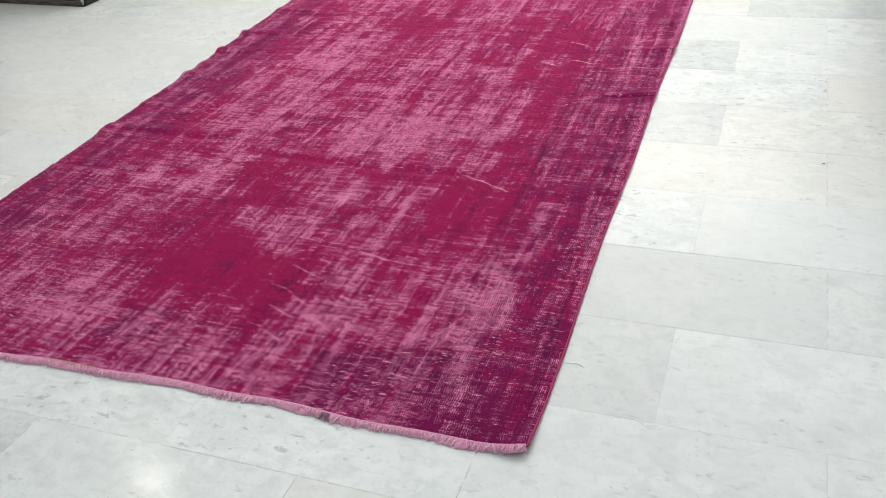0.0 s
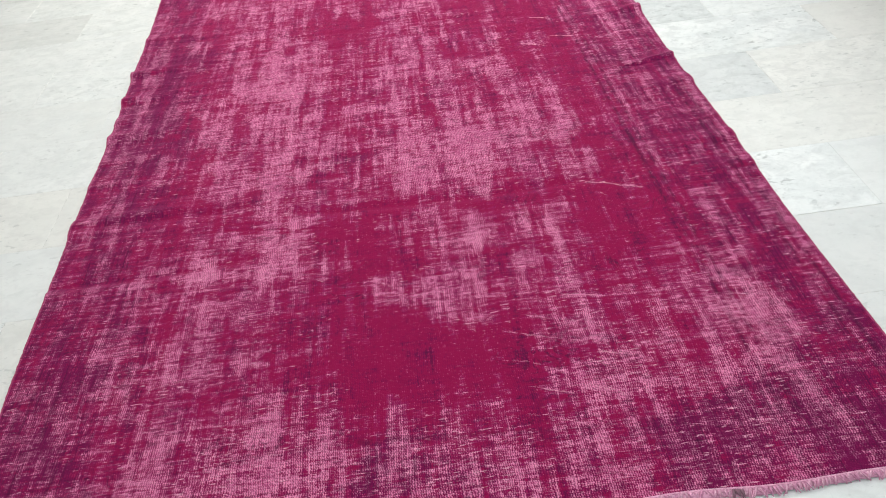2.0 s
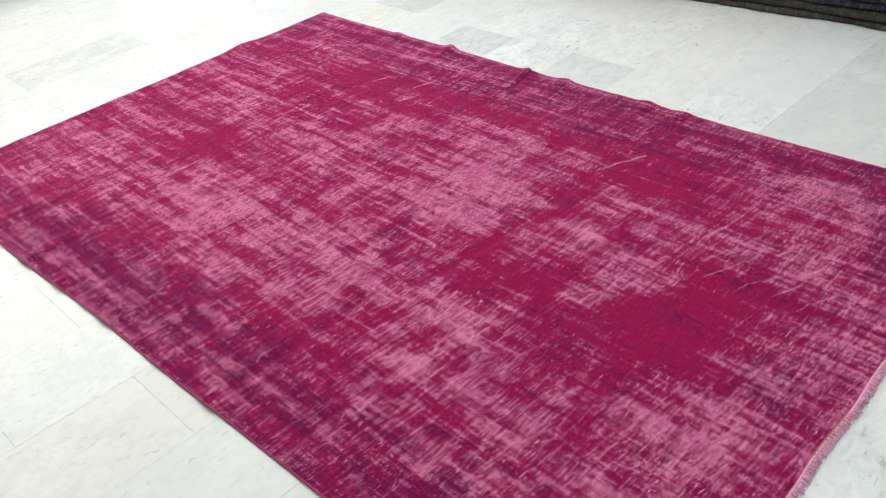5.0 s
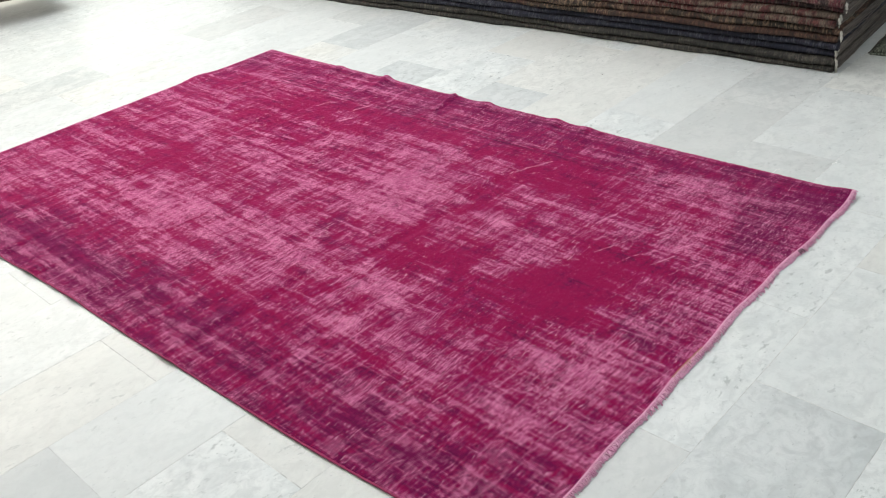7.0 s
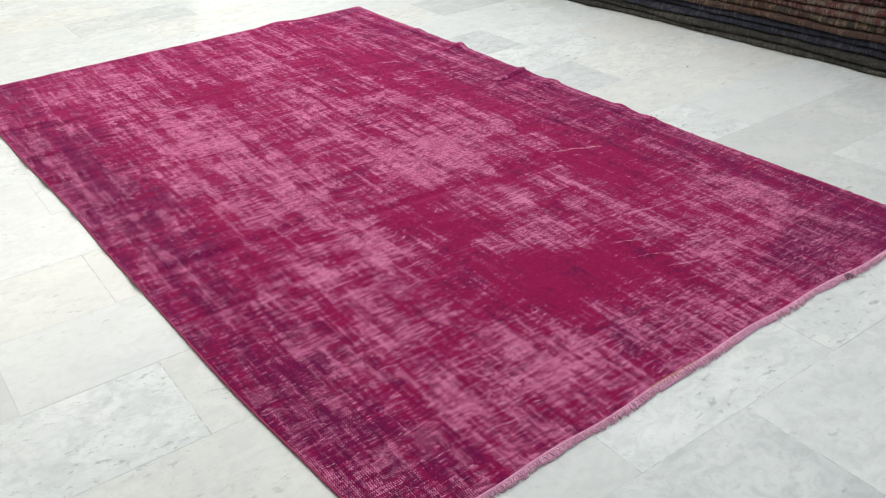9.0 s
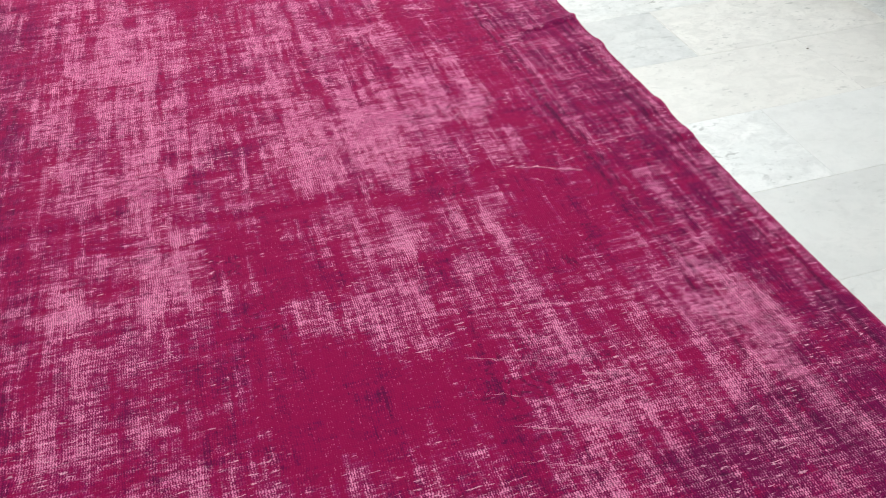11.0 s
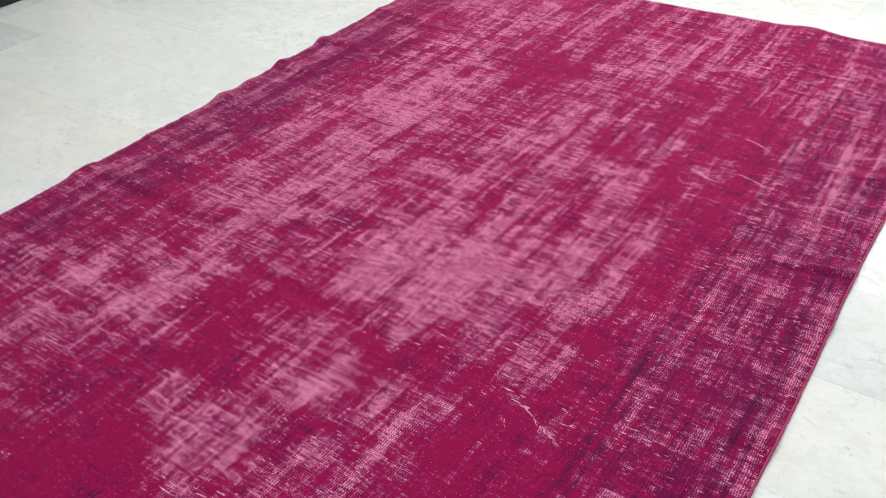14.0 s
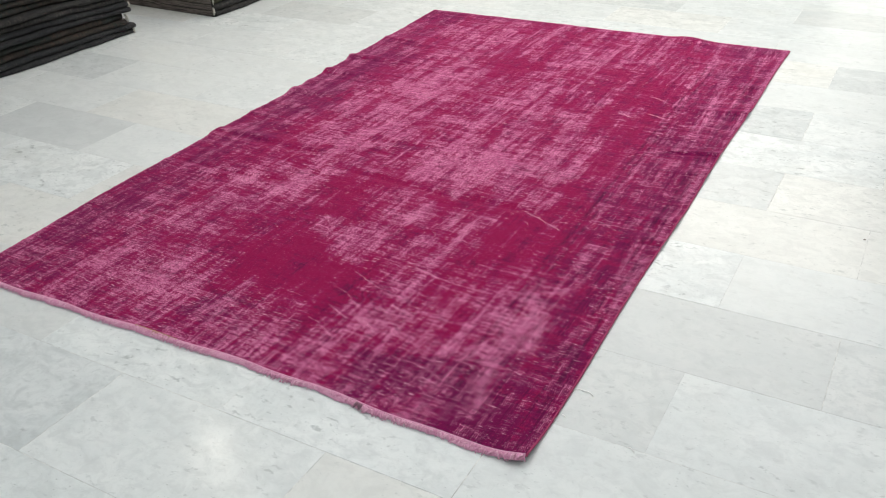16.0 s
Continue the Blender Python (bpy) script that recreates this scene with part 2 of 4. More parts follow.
    # dyed pile: crimson, a little redder or bluer from place to place
    hue = g.noise(5.0, g.coords((1.6, 0.7, 1), shift=(8, 1, 0)), 4.0, 0.6)
    c = g.mix(g.span(hue, 0.35, 0.65), (0.300, 0.005, 0.077), (0.275, 0.008, 0.090))
    c = g.mix(deep, c, (0.270, 0.0035, 0.061))
    tone = g.span(g.math("ADD", g.noise(6.0, g.coords((1.8, 1.0, 1), shift=(2, 9, 0)), 5.0, 0.65), add((fine, 0.7), (picks, 0.6), (strokes, 0.7), (weft_f, 0.6), (warp_f, 0.6), (tufty, 0.7))), 0.20, 0.85)
    worn = g.mix(tone, (0.50, 0.070, 0.215), (0.80, 0.255, 0.445))
    c = g.mix(g.math("MULTIPLY", pale, g.span(cover, 0.0, 0.7, 0.55, 0.96)), c, worn)
    c = g.mix(g.math("MULTIPLY", purple, g.span(cover, 0.3, 1.0, 0.84, 0.55)), c, (0.138, 0.004, 0.062))
    # bare threads show as short pale dashes, more of them where the pile is thin
    threads = g.math("MULTIPLY", g.span(knots, 0.58, 0.68), g.span(level, -0.05, 0.55))
    c = g.mix(g.math("MULTIPLY", threads, 0.5), c, (0.74, 0.30, 0.45))
    ink = g.math("MULTIPLY", g.span(g.noise(1.0, g.coords((48, 110, 1), shift=(9, 2, 0)), 3.0, 0.6), 0.57, 0.70), g.span(shade, 0.15, 0.8))
    c = g.mix(g.math("MULTIPLY", ink, 0.6), c, (0.035, 0.005, 0.030))
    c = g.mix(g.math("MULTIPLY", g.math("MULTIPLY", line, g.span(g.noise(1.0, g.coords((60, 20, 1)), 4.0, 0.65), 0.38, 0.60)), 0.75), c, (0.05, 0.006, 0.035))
    cluster = g.span(g.noise(4.5, g.coords((1, 1.2, 1), shift=(1, 7, 0)), 2.0), 0.44, 0.66)
    dashes = g.noise(1.0, g.coords((36, 190, 1), shift=(6, 6, 0)), 1.0, 0.5)
    specks = g.math("MULTIPLY", g.span(g.math("ADD", dashes, g.math("MULTIPLY", cluster, 0.07)), 0.715, 0.755), g.span(level, -0.30, 0.15))
    c = g.mix(g.math("MULTIPLY", specks, 0.9), c, (0.86, 0.42, 0.56))
    dots = g.math("MULTIPLY", g.span(g.noise(1.0, g.coords((95, 175, 1), shift=(2, 5, 0)), 1.0, 0.5), 0.70, 0.74), g.span(level, -0.4, 0.2))
    c = g.mix(g.math("MULTIPLY", dots, 0.7), c, (0.82, 0.38, 0.53))
    flecks = g.math("MULTIPLY", g.span(add((tufty, 1.0), (strokes, 0.9), (blot_b, 0.8)), -0.10, -0.26), g.span(level, -0.1, 0.5, 0.2, 0.75))
    c = g.mix(flecks, c, (0.125, 0.004, 0.050))
    ribs = g.math("MULTIPLY", g.span(g.noise(1.0, g.coords((190, 4.0, 1), shift=(3, 7, 0)), 1.0, 0.6), 0.53, 0.63), g.span(shade, 0.25, 0.85))
    c = g.mix(g.math("MULTIPLY", ribs, 0.5), c, (0.06, 0.004, 0.035))
    # remnants of the old drawing: thin dark outlines
    outline = g.math("ABSOLUTE", g.math("SUBTRACT", g.noise(13.0, g.coords((1, 1, 1), shift=(4, 4, 0)), 3.0, 0.6, 1.1), 0.5))
    outline = g.math("MULTIPLY", g.span(outline, 0.030, 0.004), g.span(g.noise(4.5, g.coords((1, 1, 1), shift=(9, 9, 0)), 2.0), 0.54, 0.64))
    c = g.mix(g.math("MULTIPLY", outline, g.span(chance, 0.1, 0.8, 0.25, 0.75)), c, (0.07, 0.005, 0.04))
    # single knots and the gaps between them
    weave = g.math("ADD", g.math("MULTIPLY", g.noise(1.0, g.coords((330, 150, 1)), 0.0, 0.5), 0.55), g.math("MULTIPLY", g.noise(1.0, g.coords((170, 340, 1)), 0.0, 0.5), 0.45))
    weave = g.math("ADD", weave, g.math("MULTIPLY", g.math("SUBTRACT", cloth, 0.5), 0.42))
    gaps = g.math("MULTIPLY", g.span(weave, 0.53, 0.42), g.span(level, -0.05, 0.5, 0.05, 0.95))
    c = g.mix(gaps, c, g.mix(0.66, c, (0.15, 0.006, 0.06)))
    tips = g.math("MULTIPLY", g.span(weave, 0.55, 0.65), g.span(level, 0.05, 0.6, 0.02, 0.68))
    c = g.mix(tips, c, g.mix(0.5, c, (0.84, 0.32, 0.50)))
    g.bsdf.inputs["Sheen Weight"].default_value = 0.5
    g.bsdf.inputs["Sheen Roughness"].default_value = 0.35
    g.bsdf.inputs["Sheen Tint"].default_value = (1.0, 0.22, 0.52, 1)
    g.bsdf.inputs["Specular IOR Level"].default_value = 0.08
    height = g.math("ADD", g.math("ADD", cloth, weave), g.math("ADD", g.math("MULTIPLY", pale, -0.5), g.math("MULTIPLY", strokes, 2.2)))
    return g.done(c, height, 0.2, 0.003)


RUG_MAT = rug_wool()
THREAD = fibre("bare_thread", (0.90, 0.46, 0.58), (0.74, 0.24, 0.40))


# ---- ways to make things ----
def mesh_of(bm, name):
    me = bpy.data.meshes.new(name)
    bm.normal_update()
    bm.to_mesh(me)
    bm.free()
    return me


def part(name, bm, mat, parent, label="", smooth=True):
    me = bm if isinstance(bm, bpy.types.Mesh) else mesh_of(bm, name)
    if mat is not None and not me.materials:
        me.materials.append(mat)
    if smooth:
        me.polygons.foreach_set("use_smooth", [True] * len(me.polygons))
    ob = new(name, me)
    ob.parent = parent
    return tagged(ob, label)


def box_into(bm, x0, y0, z0, x1, y1, z1):
    vs = [bm.verts.new((x, y, z)) for x, y, z in itertools.product((x0, x1), (y0, y1), (z0, z1))]
    for f in ((0, 1, 3, 2), (4, 6, 7, 5), (0, 4, 5, 1), (2, 3, 7, 6), (0, 2, 6, 4), (1, 5, 7, 3)):
        bm.faces.new([vs[i] for i in f])
    return vs


def slab(x0, y0, z0, x1, y1, z1, bevel=0.0):
    bm = bmesh.new()
    box_into(bm, x0, y0, z0, x1, y1, z1)
    if bevel:
        bmesh.ops.bevel(bm, geom=bm.edges[:], offset=bevel, segments=2, profile=0.6, affect="EDGES")
    return bm


def thing(name, label, category, group="", kind="", at=None):
    ob = new(name)
    ob.empty_display_size = 0.1
    if at is not None:
        ob.matrix_world = at
    return tagged(ob, label, category, group, kind)


# ---- the room ----
X0, X1, Y0, Y1, TOP = -5.2, 4.8, -5.2, 7.4, 3.0


def wall(name, x0, y0, x1, y1):
    ob = part(name, slab(x0, y0, 0.0, x1, y1, TOP), WALL, None, "plain off-white plastered wall of the shop", False)
    tagged(ob, category="wall", kind="structure")


wall("wall_north", X0, Y1, X1, Y1 + 0.2)
wall("wall_south", X0, Y0 - 0.2, X1, Y0)
wall("wall_west", X0 - 0.2, Y0 - 0.2, X0, Y1 + 0.2)
wall("wall_east", X1, Y0 - 0.2, X1 + 0.2, Y1 + 0.2)
tagged(part("ceiling", slab(X0 - 0.2, Y0 - 0.2, TOP, X1 + 0.2, Y1 + 0.2, TOP + 0.2), CEILING, None, "plain white painted ceiling", False), category="ceiling", kind="structure")

# ---- folded rugs in piles ----
def smooth_wave(x, seed):
    return math.sin(1.7 * x + seed) * 0.5 + math.sin(4.1 * x + 2.3 * seed) * 0.3 + math.sin(9.7 * x + 4.1 * seed) * 0.2


def ply_mesh(length, depth, low, high, seed, overhang):
    """One fold of a rug: a rounded long side in front, its underside and top following low(x) and high(x)."""
    bm = bmesh.new()
    n = max(12, int(length / 0.03))
    rings = []
    for i in range(n + 1):
        x = length * i / n + overhang * (0.3 + 0.7 * i / n) * (1 if i > n / 2 else 0)
        z0, z1 = low(x), high(x)
        t, mid = z1 - z0, (z0 + z1) / 2
        front = 0.012 * smooth_wave(x * 1.3, seed + 5) + 0.009 * smooth_wave(x * 4, seed) + 0.003 * smooth_wave(x * 13, seed + 2)
        ring = []
        for k in range(7):
            a = math.pi * (0.5 + k / 6)
            ring.append((x, front + t * 0.6 * (1 + math.cos(a)), mid + t * 0.5 * math.sin(a)))
        ring += [(x, depth * 0.5, z0), (x, depth, z0), (x, depth, z1), (x, depth * 0.5, z1)]
        rings.append([bm.verts.new(p) for p in ring])
    for a, b in zip(rings, rings[1:]):
        for k in range(len(a)):
            m = (k + 1) % len(a)
            bm.faces.new((a[k], b[k], b[m], a[m]))
    bm.faces.new(rings[0][::-1])
    bm.faces.new(rings[-1])
    bmesh.ops.recalc_face_normals(bm, faces=bm.faces[:])
    return bm


def tube(points, radius, sides=5):
    bm = bmesh.new()
    rings = []
    for i, p in enumerate(points):
        a, b = Vector(points[max(i - 1, 0)]), Vector(points[min(i + 1, len(points) - 1)])
        q = (b - a).to_track_quat("Z", "Y")
        r = radius[i] if isinstance(radius, (list, tuple)) else radius
        rings.append([bm.verts.new(Vector(p) + q @ Vector((r * math.cos(math.tau * k / sides), r * math.sin(math.tau * k / sides), 0))) for k in range(sides)])
    for a, b in zip(rings, rings[1:]):
        for k in range(sides):
            m = (k + 1) % sides
            bm.faces.new((a[k], a[m], b[m], b[k]))
    bm.faces.new(rings[0][::-1])
    bm.faces.new(rings[-1])
    return bm


def end_fringe(rng, x, sign, depth, z, t):
    """A thin wavy edge of warp ends along the end of a folded rug."""
    pts, phase = [], rng.uniform(0, 6)
    for k in range(25):
        y = 0.012 + (depth - 0.045) * k / 24
        pts.append((x + sign * (0.002 + 0.003 * rng.random()), y, z + t * (0.5 + 0.14 * math.sin(7 * y + phase)) + rng.uniform(-0.003, 0.003)))
    return tube(pts, [0.0030] + [rng.uniform(0.0014, 0.0030) for _ in range(24)], 5)


def corner_knots(rng, x, sign, z, t):
    """Knotted white tassels at the front corner of a folded rug, hanging over its end."""
    bm = bmesh.new()
    for k in range(rng.choice((1, 2, 2, 3))):
        y, out, top = 0.002 + 0.011 * k, rng.uniform(0.001, 0.006), z + t * rng.uniform(0.72, 0.98)
        drop = t * rng.uniform(0.45, 0.85)
        line = [(x + sign * (out - 0.004 + 0.006 * math.sin(2.2 * f)), y + rng.uniform(-0.002, 0.002), top - drop * f) for f in (0, 0.2, 0.4, 0.6, 0.8, 1.0)]
        me = mesh_of(tube(line, [0.0025, 0.0062, 0.0040, 0.0066, 0.0042, 0.0020], 6), "tassel")
        bm.from_mesh(me)
        bpy.data.meshes.remove(me)
    return bm


def end_edge(x, sign, depth, low, high):
    """The cut end of a fold, where the backing shows."""
    z0, z1 = low + 0.003, high - 0.003
    bm = slab(min(x, x + sign * 0.003), 0.02, z0, max(x, x + sign * 0.003), depth - 0.01, z1)
    return bm


def pile_of_rugs(at, length, depth, rows, group, seed, end=1, wave=0.10, droop=0.0, knots=True, nose=0.0):
    """A pile of folded rugs. at: the pose of its front lower corner, x along the fold. rows: material, thickness, label, shift of the end."""
    rng = random.Random(seed)
    base = 0.0
    total = sum(r[1] for r in rows)

    def level(z):
        if nose:
            return lambda x: z * (0.10 + 0.90 * min(1.0, max(0.0, x) / nose) ** 0.9)
        return lambda x: -droop * max(0.0, x / length - 0.7) ** 2 / 0.09 + z * (1 + wave * smooth_wave(x * 0.9, seed) * min(1.0, 0.25 + z / total)) + 0.004 * min(1, z * 30) * smooth_wave(3.1 * x, seed + 9 * z)

    for n, (mat, thick, label, shift) in enumerate(rows):
        ob = thing("folded_rug", label, "rug", group, "", at)
        cut = base + thick * rng.uniform(0.44, 0.56)
        back = rng.uniform(-0.02, 0.02)
        for a, b in ((base, cut), (cut, base + thick)):
            lo, hi = level(a), level(b)
            bm = ply_mesh(length + shift, depth + back, lo, (lambda f: lambda x: f(x) - 0.0018)(hi), seed + n * 1.7 + a * 40, rng.uniform(-0.015, 0.015))
            front = rng.uniform(-0.017, 0.017) if n else 0.0
            bmesh.ops.translate(bm, verts=bm.verts[:], vec=(0, front, 0))
            xr = max(v.co.x for v in bm.verts)
            fold = part("fold", bm, mat, ob)
            for sign in (1, -1):
                if sign == end or end == 0:
                    xe = xr if sign > 0 else 0.0
                    part("end_edge", end_edge(xe, sign, depth, lo(xe), hi(xe)), BACKING, fold, "greyish woven backing at the end", False)
        for sign, x in ((1, length + shift + 0.012), (-1, -0.004)):
            if sign == end or end == 0:
                z0, z1 = level(base)(x), level(base + thick)(x)
                part("fringe", end_fringe(rng, x, sign, depth * 0.9, z0, z1 - z0), WOOL_GREY, fold, "greyish undyed wool fringe")
                if knots:
                    part("tassels", corner_knots(rng, x - sign * rng.uniform(0.0, 0.02), sign, z0, z1 - z0), WOOL_WHITE, fold, "knotted white wool tassels")
        base += thick


OLIVE = pile("olive_grey_pile", (0.042, 0.040, 0.034), (0.075, 0.068, 0.056), (0.150, 0.130, 0.108))
NAVY = pile("navy_pile", (0.015, 0.018, 0.043), (0.027, 0.028, 0.057), (0.112, 0.112, 0.135))
RUST = pile("rust_pile", (0.105, 0.042, 0.028), (0.056, 0.040, 0.028), (0.300, 0.200, 0.130))
BEIGE = pile("beige_red_pile", (0.200, 0.145, 0.105), (0.160, 0.038, 0.036), (0.260, 0.205, 0.160))
SLATE = pile("slate_pile", (0.051, 0.049, 0.046), (0.023, 0.023, 0.024), (0.180, 0.150, 0.128))
PURPLE = pile("purple_pile", (0.101, 0.051, 0.066), (0.161, 0.113, 0.113), (0.053, 0.038, 0.053))
WINE = pile("wine_pile", (0.165, 0.034, 0.048), (0.075, 0.045, 0.044), (0.310, 0.220, 0.180))
MOSS = pile("moss_pile", (0.062, 0.064, 0.030), (0.045, 0.040, 0.026), (0.150, 0.125, 0.080))
GREEN = pile("green_pile", (0.17, 0.22, 0.035), (0.07, 0.12, 0.03), (0.38, 0.40, 0.12))
TEAL = pile("teal_pile", (0.012, 0.095, 0.115), (0.012, 0.045, 0.060), (0.10, 0.21, 0.21))
TAUPE = pile("taupe_pile", (0.150, 0.118, 0.090), (0.100, 0.072, 0.055), (0.24, 0.20, 0.16))
SAGE = pile("sage_pile", (0.34, 0.37, 0.28), (0.24, 0.265, 0.20), (0.46, 0.49, 0.38))
COAL = pile("charcoal_pile", (0.014, 0.016, 0.020), (0.022, 0.025, 0.028), (0.045, 0.042, 0.044))
ASH = pile("dark_ash_pile", (0.030, 0.029, 0.028), (0.016, 0.016, 0.017), (0.065, 0.056, 0.050))
BOTTLE = pile("bottle_green_pile", (0.013, 0.023, 0.020), (0.028, 0.023, 0.017), (0.070, 0.040, 0.030))

EAST = "pile of folded rugs beside the magenta rug"
pile_of_rugs(pose(1.592, 3.41, 0, 0, 0, -86.0), 4.02, 0.95, [
    (OLIVE, 0.062, "folded olive-grey wool rug at the foot of the pile", 0.0),
    (NAVY, 0.066, "folded dark navy blue wool rug in the pile", -0.005),
    (RUST, 0.060, "folded rust-brown patterned rug in the pile", 0.005),
    (BEIGE, 0.058, "folded beige and red patterned rug in the pile", -0.01),
    (WINE, 0.060, "folded faded red and beige rug in the pile", 0.015),
    (SLATE, 0.050, "folded dark slate-grey rug in the pile", -0.02),
    (PURPLE, 0.060, "folded purple and cream patterned rug in the pile", 0.0),
    (MOSS, 0.056, "folded moss-green patterned rug in the pile", 0.02),
    (SLATE, 0.050, "folded charcoal-grey rug in the pile", -0.015),
    (WINE, 0.062, "folded wine-red patterned rug in the pile", 0.0),
    (OLIVE, 0.060, "folded olive-brown rug near the pile's top", 0.015),
    (RUST, 0.060, "folded brown patterned rug on top of the pile", -0.01)], EAST, 3.0)

pile_of_rugs(pose(2.155, -0.645, 0, 0, 0, -85), 1.2, 0.7, [
    (SAGE, 0.13, "thick folded grey-green rug lying on the floor", 0.0)], "", 7.0, -1, knots=False, nose=0.5)

pile_of_rugs(pose(-2.50, -2.275, 0, 0, 0, 88.4), 3.24, 0.95, [
    (COAL, 0.060, "folded charcoal-blue rug at the foot of the pile", 0.01),
    (BOTTLE, 0.070, "folded dark green rug with rust specks", -0.03),
    (COAL, 0.060, "folded nearly black rug in the pile", 0.0),
    (ASH, 0.062, "folded dark grey patterned rug in the pile", 0.03),
    (BOTTLE, 0.064, "folded dark bottle-green rug in the pile", 0.01),
    (COAL, 0.064, "folded charcoal rug near the pile's top", -0.02),
    (ASH, 0.064, "folded dark slate rug on top of the pile", 0.0)], "dark pile of folded rugs", 5.0)

pile_of_rugs(pose(-2.20, 1.40, 0, 0, 0, 88), 2.4, 0.9, [
    (ASH, 0.070, "folded dark grey rug at the foot of a pile", 0.0),
    (MOSS, 0.066, "folded olive rug in a pile on the floor", 0.0),
    (TAUPE, 0.066, "folded taupe rug in a pile on the floor", 0.0),
    (SLATE, 0.066, "folded grey rug on top of a pile", 0.0)], "grey and olive pile of folded rugs", 11.0, -1)

pile_of_rugs(pose(-1.637, 4.269, 0.1665, 0, 0, -5.4), 2.41, 0.62, [
    (TAUPE, 0.040, "folded brown-taupe rug at the foot of the pile", 0.02),
    (GREEN, 0.055, "folded yellow-green rug in the pile", -0.02),
    (TAUPE, 0.050, "folded beige-grey rug in the pile", 0.0),
    (TEAL, 0.055, "folded teal-blue rug in the pile", -0.06),
    (GREEN, 0.060, "folded lime-green rug in the pile", -0.05),
    (MOSS, 0.060, "folded moss-green rug in the pile", -0.08),
    # the last four are added out of view to lengthen the pile's shadow
    (TAUPE, 0.060, "unseen folded taupe rug added high in the pile", -0.06),
    (GREEN, 0.062, "unseen folded green rug added high in the pile", -0.09),
    (SLATE, 0.062, "unseen folded grey rug added near the pile's top", -0.07),
    (TEAL, 0.062, "unseen folded teal rug added on top of the pile", -0.10)], "green and teal pile of folded rugs on the wooden stand", 2.0, 1, 0.10, 0.05)


# ---- low wooden stand with bun feet ----
def turned(profile, sides=32, lobes=0.0):
    bm = bmesh.new()
    rings = [[bm.verts.new((r * (1 + lobes * math.cos(8 * math.tau * k / sides)) * math.cos(math.tau * k / sides), r * (1 + lobes * math.cos(8 * math.tau * k / sides)) * math.sin(math.tau * k / sides), z)) for k in range(sides)] for r, z in profile]
    for a, b in zip(rings, rings[1:]):
        for k in range(sides):
            m = (k + 1) % sides
            bm.faces.new((a[k], a[m], b[m], b[k]))
    bm.faces.new(rings[0][::-1])
    bm.faces.new(rings[-1])
    return bm


def apron(length, thick, top, low, rise):
    """A rail whose lower edge sweeps down from the foot towards the middle."""
    bm = bmesh.new()
    n, cols = 24, []
    for i in range(n + 1):
        s = i / n
        edge = low + rise * (max(0.0, abs(2 * s - 1) - 0.35) / 0.65) ** 1.6
        cols.append([bm.verts.new((length * s, y, z)) for y, z in ((0, edge), (0, top), (thick, top), (thick, edge))])
    for a, b in zip(cols, cols[1:]):
        for k in range(4):
            m = (k + 1) % 4
            bm.faces.new((a[k], b[k], b[m], a[m]))
    bm.faces.new(cols[0][::-1])
    bm.faces.new(cols[-1])
    bmesh.ops.recalc_face_normals(bm, faces=bm.faces[:])
    bmesh.ops.bevel(bm, geom=[e for e in bm.edges if len(e.link_faces) == 2 and e.calc_face_angle(0) > 1.0], offset=0.004, segments=2, affect="EDGES")
    return bm


def stand():
    ob = thing("low_stand", "low brown wooden stand on dark carved bun feet", "stand", at=pose(-0.488, 3.695, 0, 0, 0, 43.7))
    L, D, top = 1.04, 1.20, 0.14
    part("seat_board", slab(-0.01, -0.004, top, L + 0.01, D + 0.004, top + 0.025, 0.005), WOOD, ob, smooth=False)
    part("apron", apron(L, 0.03, top - 0.001, 0.102, -0.012), WOOD, ob, smooth=False)
    part("apron", apron(L, 0.03, top - 0.001, 0.102, -0.012), WOOD, ob, smooth=False).location.y = D - 0.03
    for x in (0.03, L):
        side = part("apron", apron(D - 0.064, 0.03, top - 0.001, 0.102, -0.012), WOOD, ob, smooth=False)
        side.matrix_local = pose(x, 0.032, 0, 0, 0, 90)
    foot = turned([(0.040, 0.0), (0.056, 0.010), (0.066, 0.032), (0.057, 0.048), (0.068, 0.062), (0.070, 0.080), (0.060, 0.098), (0.045, 0.108), (0.045, 0.120)], 32, 0.05)
    me = mesh_of(foot, "foot")
    for x, y in itertools.product((0.05, L - 0.05), (0.07, D - 0.07)):
        post = part("post", slab(x - 0.04, y - 0.035, 0.119, x + 0.04, y + 0.035, top - 0.002, 0.005), WOOD, ob, smooth=False)
        part("foot", me, WOOD_DARK, post, "dark carved bun foot").location = (x, y, 0)


stand()
# ---- the magenta rug ----
SW, SE, NE, NW = Vector((-0.945, -1.130)), Vector((0.874, -1.088)), Vector((0.855, 2.000)), Vector((-1.088, 2.000))
NU, NV = 420, 680
LEFT_FOLDS = ((0.06, 0.010, 0.30), (0.30, 0.004, 0.25), (0.585, 0.010, 0.20), (0.70, 0.005, 0.18), (0.865, 0.011, 0.20), (1.09, 0.013, 0.16), (1.43, 0.007, 0.2))
RIGHT_FOLDS = ((1.10, 0.016, 0.13), (0.655, 0.010, 0.16), (0.47, 0.010, 0.15), (0.10, 0.008, 0.18), (-0.05, 0.006, 0.16), (1.43, 0.006, 0.2))
